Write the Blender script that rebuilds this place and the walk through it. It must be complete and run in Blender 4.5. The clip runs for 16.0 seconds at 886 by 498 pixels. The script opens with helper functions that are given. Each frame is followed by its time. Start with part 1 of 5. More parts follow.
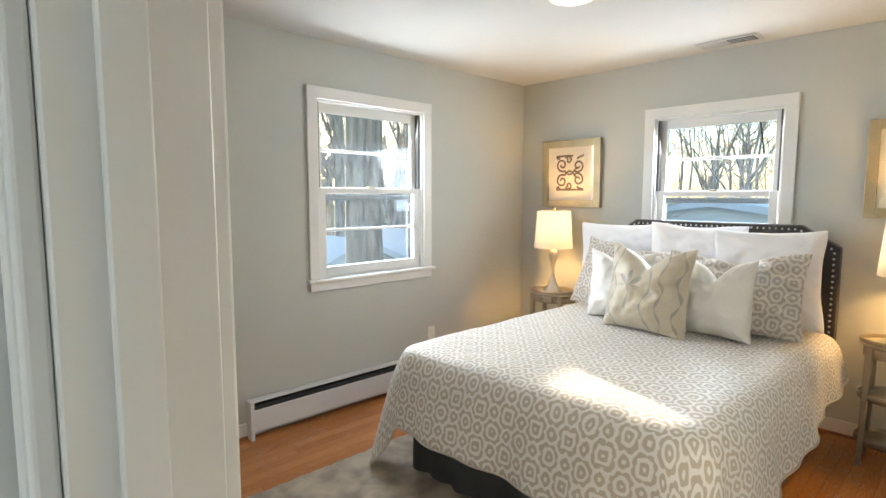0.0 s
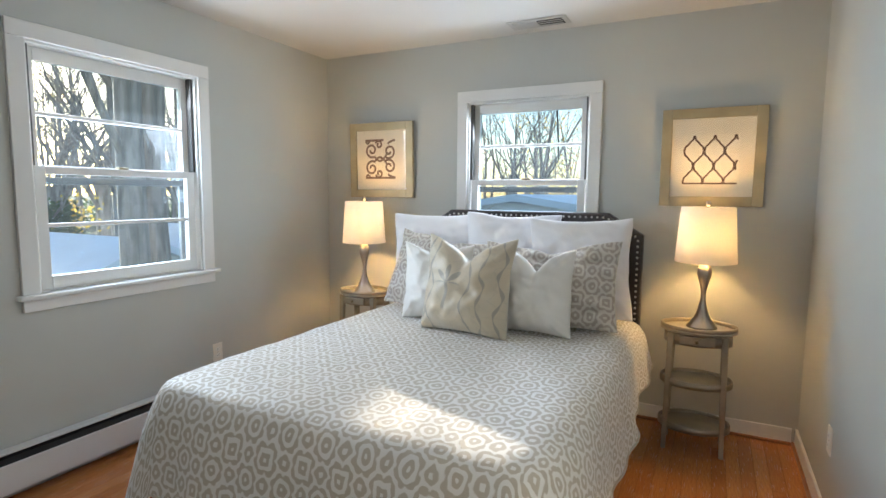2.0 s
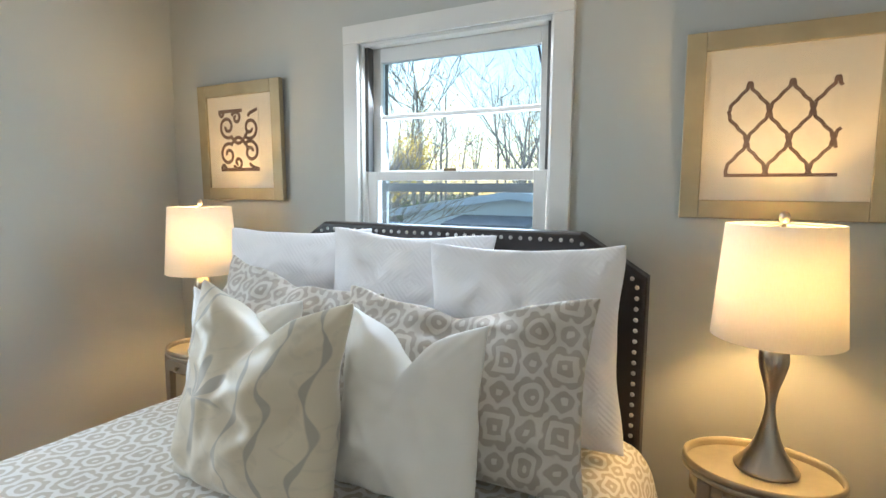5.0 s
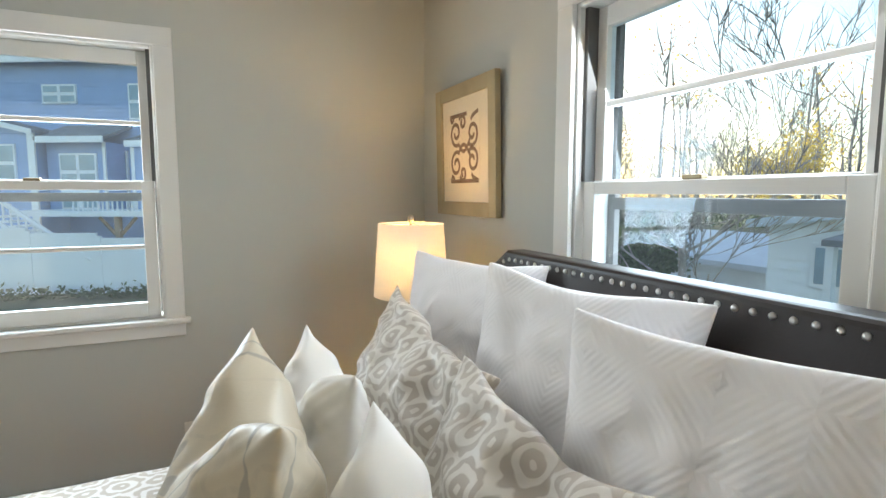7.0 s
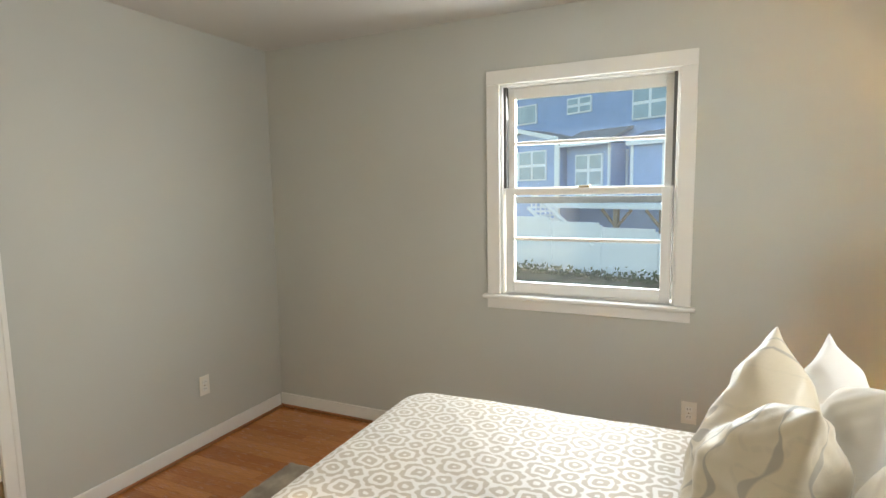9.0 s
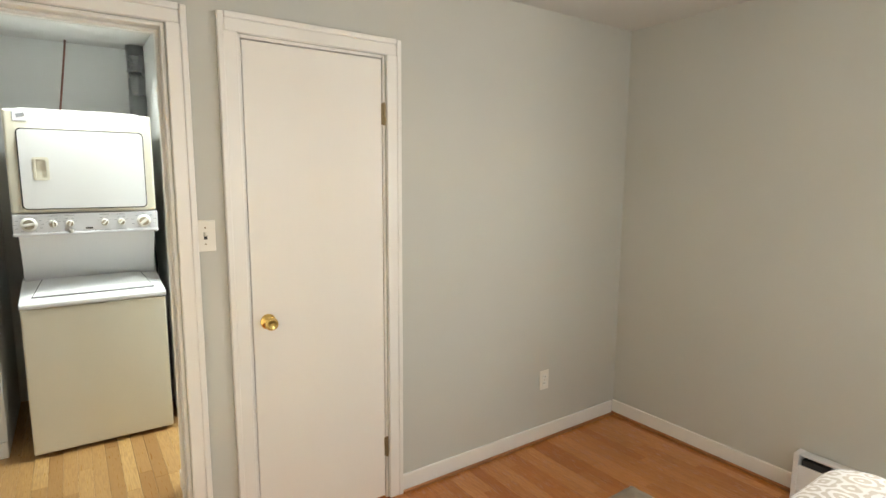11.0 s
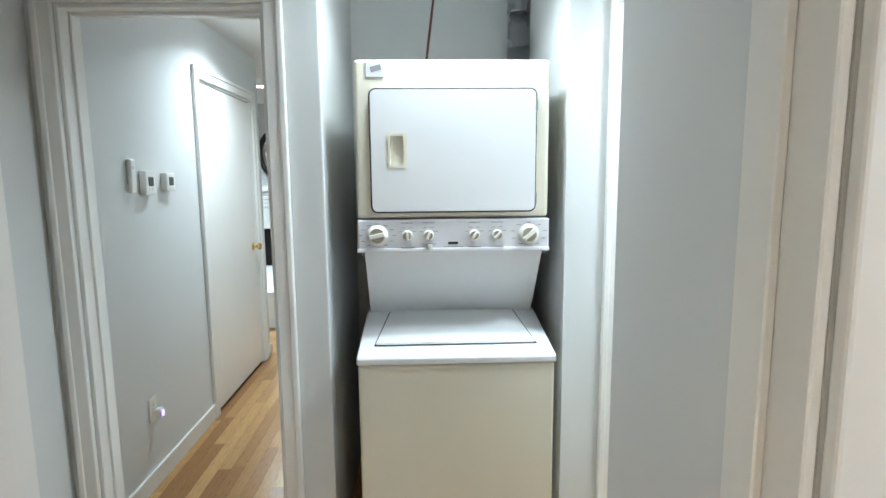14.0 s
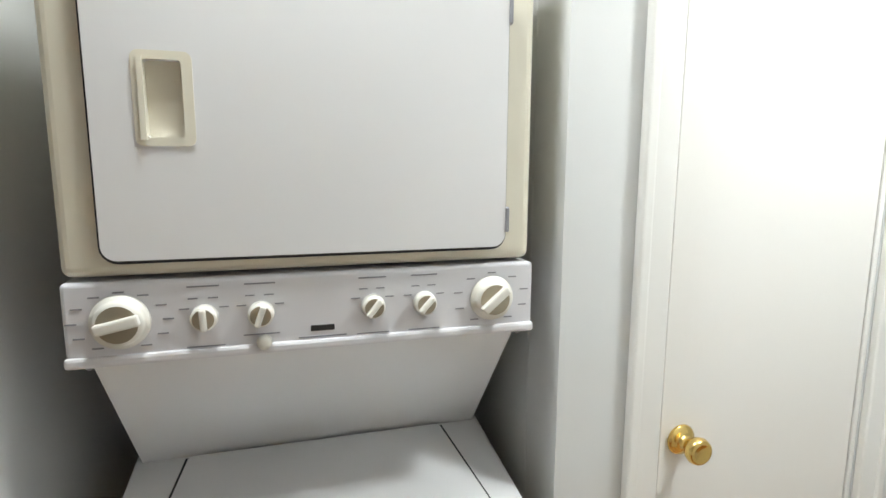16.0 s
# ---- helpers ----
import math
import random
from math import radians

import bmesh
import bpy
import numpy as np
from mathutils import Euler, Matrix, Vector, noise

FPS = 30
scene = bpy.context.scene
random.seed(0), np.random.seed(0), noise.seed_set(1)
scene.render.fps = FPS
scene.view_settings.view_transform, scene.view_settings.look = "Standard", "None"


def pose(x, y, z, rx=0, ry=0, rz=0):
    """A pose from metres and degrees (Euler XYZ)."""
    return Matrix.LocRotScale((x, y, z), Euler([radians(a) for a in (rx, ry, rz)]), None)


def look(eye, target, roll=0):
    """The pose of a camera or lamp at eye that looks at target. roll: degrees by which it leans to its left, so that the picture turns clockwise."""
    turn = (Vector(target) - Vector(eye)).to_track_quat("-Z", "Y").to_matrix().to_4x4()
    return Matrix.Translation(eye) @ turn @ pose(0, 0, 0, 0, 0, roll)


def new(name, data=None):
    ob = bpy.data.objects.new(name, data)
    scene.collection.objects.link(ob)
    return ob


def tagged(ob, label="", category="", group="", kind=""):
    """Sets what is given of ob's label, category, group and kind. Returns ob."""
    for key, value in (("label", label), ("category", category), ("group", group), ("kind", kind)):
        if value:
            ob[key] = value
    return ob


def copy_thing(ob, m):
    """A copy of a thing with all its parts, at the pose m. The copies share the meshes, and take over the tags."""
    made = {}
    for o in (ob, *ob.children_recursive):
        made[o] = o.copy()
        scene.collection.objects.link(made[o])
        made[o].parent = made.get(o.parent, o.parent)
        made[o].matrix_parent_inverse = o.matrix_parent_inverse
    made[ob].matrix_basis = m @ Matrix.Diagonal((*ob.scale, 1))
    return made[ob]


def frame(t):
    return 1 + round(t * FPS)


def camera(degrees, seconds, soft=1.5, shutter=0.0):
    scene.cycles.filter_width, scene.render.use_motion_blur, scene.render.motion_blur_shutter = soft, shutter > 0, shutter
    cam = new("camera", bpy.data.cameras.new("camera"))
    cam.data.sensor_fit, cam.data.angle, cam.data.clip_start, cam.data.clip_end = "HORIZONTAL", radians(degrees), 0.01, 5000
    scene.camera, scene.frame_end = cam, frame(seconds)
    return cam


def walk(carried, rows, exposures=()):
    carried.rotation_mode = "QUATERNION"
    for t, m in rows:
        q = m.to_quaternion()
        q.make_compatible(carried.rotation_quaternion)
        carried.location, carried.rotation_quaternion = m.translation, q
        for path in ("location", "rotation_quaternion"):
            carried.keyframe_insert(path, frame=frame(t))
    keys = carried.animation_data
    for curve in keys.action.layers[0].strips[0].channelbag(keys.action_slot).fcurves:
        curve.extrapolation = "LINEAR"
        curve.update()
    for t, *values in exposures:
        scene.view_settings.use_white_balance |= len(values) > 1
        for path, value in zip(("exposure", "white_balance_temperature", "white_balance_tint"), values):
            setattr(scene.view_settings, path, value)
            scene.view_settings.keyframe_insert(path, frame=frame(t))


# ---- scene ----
cam = camera(79.1, 16.0)
PATH = [
    (0, (2.995, -0.181, 1.424), (1.56, 1.197, 1.226), 0.1),
    (0.5, (2.875, -0.093, 1.412), (1.685, 1.502, 1.209), 0.3),
    (1, (2.796, 0.034, 1.382), (1.777, 1.743, 1.18), 0.4),
    (1.5, (2.752, 0.172, 1.361), (1.828, 1.935, 1.162), 0.5),
    (2, (2.736, 0.271, 1.363), (1.841, 2.048, 1.157), 0.5),
    (2.5, (2.668, 0.443, 1.355), (1.791, 2.228, 1.147), 0.5),
    (3, (2.613, 0.674, 1.371), (1.743, 2.462, 1.161), 0.4),
    (3.5, (2.607, 0.955, 1.366), (1.745, 2.748, 1.152), 0.4),
    (3.7, (2.615, 1.076, 1.367), (1.753, 2.869, 1.16), 0.4),
    (5.8, (2.565, 2.262, 1.391), (1.373, 3.852, 1.164), 0.5),
    (6, (2.552, 2.358, 1.389), (1.252, 3.863, 1.182), 0.4),
    (6.5, (2.51, 2.548, 1.416), (0.941, 3.768, 1.195), -0.1),
    (7, (2.543, 2.647, 1.424), (0.727, 3.458, 1.217), 0.0),
    (7.5, (2.607, 2.638, 1.433), (0.648, 2.985, 1.229), -0.1),
    (8, (2.69, 2.61, 1.411), (0.703, 2.482, 1.228), 0.5),
    (8.5, (2.778, 2.583, 1.456), (0.86, 2.054, 1.25), -0.2),
    (10.8, (2.824, 2.178, 1.496), (1.596, 0.62, 1.243), 0.1),
    (11, (2.817, 2.109, 1.523), (1.689, 0.48, 1.255), 0.3),
    (11.5, (2.836, 1.916, 1.503), (1.953, 0.141, 1.238), 0.1),
    (12, (2.8, 1.668, 1.521), (2.178, -0.214, 1.253), -0.2),
    (12.5, (2.81, 1.383, 1.499), (2.42, -0.561, 1.232), -0.4),
    (13, (2.826, 1.069, 1.503), (2.597, -0.899, 1.23), -0.3),
    (13.5, (2.823, 0.725, 1.507), (2.694, -1.251, 1.232), -0.6),
    (14, (2.848, 0.416, 1.462), (2.775, -1.565, 1.194), -0.5),
    (14.5, (2.871, 0.135, 1.481), (2.812, -1.846, 1.21), -0.5),
    (15, (2.886, -0.153, 1.475), (2.764, -2.13, 1.196), -0.5),
    (15.5, (2.881, -0.426, 1.463), (2.566, -2.381, 1.18), -0.4),
    (16, (2.789, -0.672, 1.463), (2.232, -2.571, 1.17), 0.2),
]
EXPOSURES = [(0, 2.1, 6600, 10), (1, 1.78, 6250, 10), (2.5, 1.64, 5950, 9), (3.5, 1.80, 6350, 10), (5.8, 1.6, 5900, 6), (7, 1.57, 6600, 8), (8, 1.68, 7150, 10), (8.6, 1.83, 7200, 10), (10.8, 2.22, 7900, 13), (11.3, 2.28, 6850, 11), (11.7, 2.2, 6550, 10), (12.5, 1.82, 6250, 10), (13, 1.72, 6100, 9), (13.5, 1.9, 6200, 10), (14.1, 2.09, 6450, 12), (14.5, 2.0, 6800, 14), (16, 1.66, 7400, 19)]
walk(cam, [(t, look(eye, target, roll)) for t, eye, target, roll in PATH], EXPOSURES)

# ---- light ----
H = 2.385
world = bpy.data.worlds.new("sky")
scene.world = world
world.use_nodes = True
wt = world.node_tree
sky = wt.nodes.new("ShaderNodeTexSky")
sky.sky_type = "NISHITA"
sky.sun_disc = False
SUN_DIR = Vector((-1.0, 0.32, 0.168)).normalized()
sky.sun_elevation = math.asin(SUN_DIR.z)
sky.sun_rotation = math.atan2(SUN_DIR.x, SUN_DIR.y)
bg = wt.nodes["Background"]
bg.inputs["Strength"].default_value = 0.15
wt.links.new(sky.outputs["Color"], bg.inputs["Color"])


def lamp(name, kind, m, energy, color, **kw):
    d = bpy.data.lights.new(name, kind)
    d.energy, d.color = energy, color
    if "size" in kw:
        d.size = kw["size"]
    if "size_y" in kw:
        d.shape, d.size_y = "RECTANGLE", kw["size_y"]
    if "radius" in kw:
        d.shadow_soft_size = kw["radius"]
    if "angle" in kw:
        d.angle = kw["angle"]
    if "spread" in kw:
        d.spread = kw["spread"]
    ob = new(name, d)
    ob.matrix_world = m
    return ob


lamp("sun", "SUN", look(SUN_DIR * 20, (0, 0, 0)), 4.1, (1.0, 0.86, 0.66), angle=radians(0.8))
# daylight in the two window openings
lamp("window_light_west", "AREA", look((-0.16, 2.04, 1.47), (1, 2.04, 1.16)), 9.5, (0.86, 0.93, 1.0), size=0.82, size_y=1.02)
lamp("window_light_north", "AREA", look((1.62, 3.84, 1.47), (1.62, 3, 1.15)), 9.2, (0.86, 0.93, 1.0), size=0.78, size_y=1.02)
WARM = (1.0, 0.60, 0.215)
COOL = (0.76, 0.93, 1.0)

# ---- materials ----


def rgb(*c):
    return (*c, 1.0)


class Nodes:
    """A small builder for node materials."""

    def __init__(self, name, rough=0.5, metal=0.0):
        self.m = bpy.data.materials.new(name)
        self.m.use_nodes = True
        self.t = self.m.node_tree
        self.b = self.t.nodes["Principled BSDF"]
        self.b.inputs["Roughness"].default_value = rough
        self.b.inputs["Metallic"].default_value = metal
        self.co = self.t.nodes.new("ShaderNodeTexCoord")

    def node(self, kind, **values):
        n = self.t.nodes.new(kind)
        for k, v in values.items():
            n.inputs[k].default_value = v
        return n

    def link(self, a, b):
        self.t.links.new(a, b)

    def math(self, op, a, b=None, c=None):
        n = self.t.nodes.new("ShaderNodeMath")
        n.operation = op
        for i, v in enumerate((a, b, c)):
            if v is None:
                continue
            if isinstance(v, (int, float)):
                n.inputs[i].default_value = v
            else:
                self.link(v, n.inputs[i])
        return n.outputs[0]

    def noise(self, scale, detail=4.0, space="Object", stretch=None):
        src = self.co.outputs[space]
        if stretch:
            mp = self.node("ShaderNodeMapping", Scale=stretch)
            self.link(src, mp.inputs["Vector"])
            src = mp.outputs[0]
        n = self.node("ShaderNodeTexNoise", Scale=scale, Detail=detail)
        self.link(src, n.inputs["Vector"])
        return n.outputs["Fac"]

    def mix(self, fac, a, b, kind="MIX"):
        n = self.t.nodes.new("ShaderNodeMix")
        n.data_type, n.blend_type = "RGBA", kind
        for sock, v in ((n.inputs[0], fac), (n.inputs[6], a), (n.inputs[7], b)):
            if isinstance(v, (int, float, tuple)):
                sock.default_value = v
            else:
                self.link(v, sock)
        return n.outputs[2]

    def ramp(self, fac, lo, hi):
        n = self.node("ShaderNodeMapRange")
        n.inputs["From Min"].default_value, n.inputs["From Max"].default_value = lo, hi
        self.link(fac, n.inputs["Value"])
        return n.outputs[0]

    def color(self, c):
        self.link(c, self.b.inputs["Base Color"])

    def bump(self, h, strength=0.2, dist=0.002):
        n = self.node("ShaderNodeBump", Strength=strength, Distance=dist)
        self.link(h, n.inputs["Height"])
        self.link(n.outputs[0], self.b.inputs["Normal"])

    def rough(self, fac, lo, hi):
        n = self.node("ShaderNodeMapRange")
        n.inputs["To Min"].default_value, n.inputs["To Max"].default_value = lo, hi
        self.link(fac, n.inputs["Value"])
        self.link(n.outputs[0], self.b.inputs["Roughness"])


def surface(name, c, rough=0.5, metal=0.0, var=0.08, big=1.5, fine=60.0, bump=0.12, dist=0.001, stretch=None):
    """Colour with slow and fine variation, uneven gloss and a fine relief."""
    n = Nodes(name, rough, metal)
    slow, grain = n.noise(big, 3.0, stretch=stretch), n.noise(fine, 3.0, stretch=stretch)
    dark = tuple(v * (1 - var) for v in c)
    lite = tuple(min(1.0, v * (1 + var)) for v in c)
    col = n.mix(n.ramp(slow, 0.35, 0.65), rgb(*dark), rgb(*lite))
    col = n.mix(n.math("MULTIPLY", grain, var * 0.8), col, rgb(*(v * 0.6 for v in c)))
    n.color(col)
    n.rough(slow, max(0.02, rough - 0.06), min(1.0, rough + 0.06))
    if bump:
        n.bump(grain, bump, dist)
    return n.m


def wood_floor(name, a, b, c, gloss):
    n = Nodes(name, gloss)
    info = n.t.nodes.new("ShaderNodeObjectInfo")
    geo = n.t.nodes.new("ShaderNodeNewGeometry")
    rnd = n.math("FRACT", n.math("ADD", info.outputs["Random"], geo.outputs["Random Per Island"]))
    grain = n.noise(14.0, 6.0, "Object", (9.0, 0.7, 9.0))
    vein = n.noise(60.0, 4.0, "Object", (6.0, 0.35, 6.0))
    base = n.mix(rnd, rgb(*a), rgb(*b))
    base = n.mix(n.math("MULTIPLY", n.ramp(grain, 0.4, 0.68), 0.55), base, rgb(*c))
    base = n.mix(n.math("MULTIPLY", n.ramp(vein, 0.5, 0.75), 0.35), base, rgb(*(v * 0.7 for v in c)))
    n.color(base)
    n.rough(grain, gloss - 0.05, gloss + 0.12)
    n.bump(vein, 0.08, 0.0006)
    return n.m


def medallion(name, ground, line, period, shine=0.45):
    """Woven trellis of ringed medallions, laid out by the cloth's own coordinates in metres."""
    n = Nodes(name, 0.62)
    uv = n.t.nodes.new("ShaderNodeUVMap")
    sep = n.t.nodes.new("ShaderNodeSeparateXYZ")
    wob = n.node("ShaderNodeTexNoise", Scale=26.0, Detail=1.0)
    n.link(uv.outputs[0], wob.inputs["Vector"])
    add = n.t.nodes.new("ShaderNodeVectorMath")
    add.operation = "MULTIPLY_ADD"
    n.link(wob.outputs["Color"], add.inputs[0])
    add.inputs[1].default_value = (0.020, 0.020, 0.0)
    n.link(uv.outputs[0], add.inputs[2])
    n.link(add.outputs[0], sep.inputs[0])
    half = period / 2
    pu = n.math("DIVIDE", n.math("PINGPONG", sep.outputs[0], half), half)
    pv = n.math("DIVIDE", n.math("PINGPONG", sep.outputs[1], half * 1.12), half * 1.12)
    def length(p, q):
        return n.math("SQRT", n.math("ADD", n.math("MULTIPLY", p, p), n.math("MULTIPLY", q, q)))
    near = length(pu, pv)
    cu, cv = n.math("SUBTRACT", 1.0, pu), n.math("SUBTRACT", 1.0, pv)
    far = n.math("ADD", n.math("MULTIPLY", n.math("MAXIMUM", cu, cv), 0.75), n.math("MULTIPLY", length(cu, cv), 0.25))
    f = n.math("SMOOTH_MIN", near, far, 0.06)
    ring = n.math("COSINE", n.math("MULTIPLY", f, 2 * math.pi * 3.0))
    # between the medallions the rings break up into short crooked lines
    maze = n.math("MULTIPLY", n.math("COSINE", n.math("MULTIPLY", pu, 4 * math.pi)), n.math("COSINE", n.math("MULTIPLY", pv, 4 * math.pi)))
    outer = n.math("ADD", n.math("MULTIPLY", ring, 0.6), n.math("MULTIPLY", maze, 0.85))
    zone = n.ramp(f, 0.40, 0.52)
    val = n.math("ADD", n.math("MULTIPLY", ring, n.math("SUBTRACT", 1.0, zone)), n.math("MULTIPLY", outer, zone))
    mask = n.ramp(val, -0.20, 0.30)
    thread = n.noise(900.0, 2.0, "UV")
    blotch = n.noise(6.0, 3.0, "UV")
    g = n.mix(n.math("MULTIPLY", blotch, 0.4), rgb(*ground), rgb(*(v * 0.84 for v in ground)))
    col = n.mix(mask, g, rgb(*line))
    col = n.mix(n.math("MULTIPLY", thread, 0.18), col, rgb(*(v * 0.7 for v in ground)))
    n.color(col)
    n.b.inputs["Sheen Weight"].default_value = 0.45
    rr = n.ramp(mask, 0.0, 1.0)
    n.rough(rr, shine + 0.12, shine)
    n.bump(n.math("ADD", n.math("MULTIPLY", mask, 0.7), n.math("MULTIPLY", thread, 0.3)), 0.35, 0.0015)
    return n.m


def damask(name):
    """Champagne cloth with scrolling sage-grey figures in upright bands."""
    n = Nodes(name, 0.42)
    uv = n.t.nodes.new("ShaderNodeUVMap")
    sep = n.t.nodes.new("ShaderNodeSeparateXYZ")
    n.link(uv.outputs[0], sep.inputs[0])
    u, v = sep.outputs[0], sep.outputs[1]
    u = n.math("SUBTRACT", u, 2.96)
    lines = None
    # vines that sway up the cloth, with leafy thickening
    for c, amp, freq, ph in ((-0.205, 0.014, 34, 0.0), (-0.165, 0.018, 31, 2.2), (0.045, 0.020, 24, 0.8), (0.115, 0.012, 38, 1.9), (0.195, 0.014, 34, 3.1)):
        sway = n.math("MULTIPLY_ADD", n.math("SINE", n.math("MULTIPLY_ADD", v, freq, ph)), amp, c)
        thick = n.math("MULTIPLY_ADD", n.math("SINE", n.math("MULTIPLY_ADD", v, 74.0, ph * 3)), 0.0030, 0.0044)
        away = n.math("SUBTRACT", n.math("ABSOLUTE", n.math("SUBTRACT", u, sway)), thick)
        vine = n.ramp(away, 0.002, -0.001)
        lines = vine if lines is None else n.math("MAXIMUM", lines, vine)
    # palmette: an upright fan of petals on a stem
    du = n.math("SUBTRACT", u, -0.06)
    dv = n.math("SUBTRACT", v, 0.01)
    r = n.math("SQRT", n.math("ADD", n.math("MULTIPLY", du, du), n.math("MULTIPLY", dv, dv)))
    ang = n.math("ARCTAN2", du, dv)
    petal = n.math("MULTIPLY_ADD", n.math("COSINE", n.math("MULTIPLY", ang, 7.0)), 0.026, 0.060)
    up = n.ramp(n.math("ABSOLUTE", ang), 1.75, 1.6)
    fan = n.math("MULTIPLY", n.ramp(n.math("SUBTRACT", r, petal), 0.004, -0.003), up)
    vein = n.ramp(n.math("COSINE", n.math("MULTIPLY", ang, 7.0)), -0.75, -0.4)
    fan = n.math("MULTIPLY", fan, vein)
    stem = n.math("MULTIPLY", n.ramp(n.math("ABSOLUTE", n.math("ADD", du, n.math("MULTIPLY", n.math("SINE", n.math("MULTIPLY", dv, 40.0)), 0.01))), 0.011, 0.007), n.math("MULTIPLY", n.ramp(dv, 0.01, -0.005), n.ramp(dv, -0.14, -0.12)))
    fan = n.math("MAXIMUM", fan, stem)
    fig = n.math("MAXIMUM", lines, fan)
    # broad curling leaves between the vines
    warp = n.node("ShaderNodeTexNoise", Scale=15.0, Detail=0.8)
    n.link(uv.outputs[0], warp.inputs["Vector"])
    curl = n.ramp(n.math("ABSOLUTE", n.math("SUBTRACT", warp.outputs["Fac"], 0.5)), 0.036, 0.022)
    hatch = n.ramp(n.math("SINE", n.math("MULTIPLY_ADD", v, 260.0, n.math("MULTIPLY", u, 190.0))), -0.9, -0.2)
    fig = n.math("MAXIMUM", fig, n.math("MULTIPLY", curl, n.math("MULTIPLY_ADD", hatch, 0.12, 0.06)))
    thread = n.noise(700.0, 2.0, "UV")
    base = n.mix(n.noise(5.0, 3.0, "UV"), rgb(0.66, 0.58, 0.44), rgb(0.76, 0.68, 0.54))
    col = n.mix(n.math("MULTIPLY", fig, 0.75), base, rgb(0.36, 0.34, 0.30))
    col = n.mix(n.math("MULTIPLY", thread, 0.2), col, rgb(0.3, 0.26, 0.18))
    n.color(col)
    n.b.inputs["Sheen Weight"].default_value = 0.4
    n.rough(fig, 0.36, 0.6)
    n.bump(n.math("ADD", fig, n.math("MULTIPLY", thread, 0.3)), 0.3, 0.001)
    return n.m


def quilted(name):
    """White cotton with stitched nested lozenges."""
    n = Nodes(name, 0.8)
    uv = n.t.nodes.new("ShaderNodeUVMap")
    sep = n.t.nodes.new("ShaderNodeSeparateXYZ")
    n.link(uv.outputs[0], sep.inputs[0])
    a = n.math("PINGPONG", sep.outputs[0], 0.11)
    b = n.math("PINGPONG", sep.outputs[1], 0.11)
    s = n.math("SINE", n.math("MULTIPLY", n.math("ADD", a, b), 2 * math.pi / 0.016))
    w = n.noise(400.0, 2.0, "UV")
    n.color(n.mix(n.noise(8.0, 2.0, "UV"), rgb(0.84, 0.83, 0.85), rgb(0.89, 0.88, 0.90)))
    n.b.inputs["Sheen Weight"].default_value = 0.2
    n.bump(n.math("ADD", n.ramp(s, -1, 1), n.math("MULTIPLY", w, 0.4)), 0.28, 0.0018)
    return n.m


def glass(name, tint=(1, 1, 1), haze_amount=0.004):
    """Flat clear sheet with a faint tint, a mirror gloss and added glare haze."""
    n = Nodes(name, 0.0)
    mixer = n.t.nodes.new("ShaderNodeMixShader")
    clear = n.t.nodes.new("ShaderNodeBsdfTransparent")
    clear.inputs["Color"].default_value = rgb(*tint)
    gloss = n.t.nodes.new("ShaderNodeBsdfGlossy")
    gloss.inputs["Roughness"].default_value = 0.02
    lw = n.node("ShaderNodeLayerWeight", Blend=0.5)
    n.link(n.math("MULTIPLY_ADD", n.math("POWER", lw.outputs["Facing"], 4.0), 0.35, 0.035), mixer.inputs[0])
    n.link(clear.outputs[0], mixer.inputs[1])
    n.link(gloss.outputs[0], mixer.inputs[2])
    # translucent haze mixed in to lift the view like glare on the pane
    haze_bsdf = n.node("ShaderNodeBsdfTranslucent")
    haze_bsdf.inputs["Color"].default_value = rgb(0.86, 0.93, 1.0)
    film = n.node("ShaderNodeMixShader")
    n.link(n.math("MULTIPLY_ADD", n.noise(9.0, 4.0), haze_amount, haze_amount * 0.5), film.inputs[0])
    n.link(mixer.outputs[0], film.inputs[1])
    n.link(haze_bsdf.outputs[0], film.inputs[2])
    n.link(film.outputs[0], n.t.nodes["Material Output"].inputs["Surface"])
    return n.m


def emitter(name, c, strength):
    n = Nodes(name, 0.4)
    n.b.inputs["Base Color"].default_value = rgb(0.8, 0.8, 0.8)
    n.b.inputs["Emission Color"].default_value = rgb(*c)
    n.b.inputs["Emission Strength"].default_value = strength
    return n.m


def linen_shade(name):
    n = Nodes(name, 0.8)
    weave = n.noise(300.0, 2.0, "Object", (1, 1, 0.25))
    n.color(n.mix(weave, rgb(0.85, 0.80, 0.70), rgb(0.93, 0.90, 0.84)))
    tr = n.node("ShaderNodeBsdfTranslucent")
    tr.inputs["Color"].default_value = rgb(0.95, 0.91, 0.83)
    mx = n.node("ShaderNodeMixShader")
    mx.inputs[0].default_value = 0.23
    n.link(n.b.outputs[0], mx.inputs[1])
    n.link(tr.outputs[0], mx.inputs[2])
    n.link(mx.outputs[0], n.t.nodes["Material Output"].inputs["Surface"])
    n.bump(weave, 0.15, 0.0006)
    return n.m


def leaf(name, c):
    """Thin leaves that let light through."""
    n = Nodes(name, 0.6)
    geo = n.t.nodes.new("ShaderNodeNewGeometry")
    col = n.mix(geo.outputs["Random Per Island"], rgb(*(v * 0.7 for v in c)), rgb(*(min(1.0, v * 1.25) for v in c)))
    n.color(col)
    tr = n.node("ShaderNodeBsdfTranslucent")
    n.link(col, tr.inputs["Color"])
    mx = n.node("ShaderNodeMixShader")
    mx.inputs[0].default_value = 0.5
    n.link(n.b.outputs[0], mx.inputs[1])
    n.link(tr.outputs[0], mx.inputs[2])
    n.link(mx.outputs[0], n.t.nodes["Material Output"].inputs["Surface"])
    return n.m


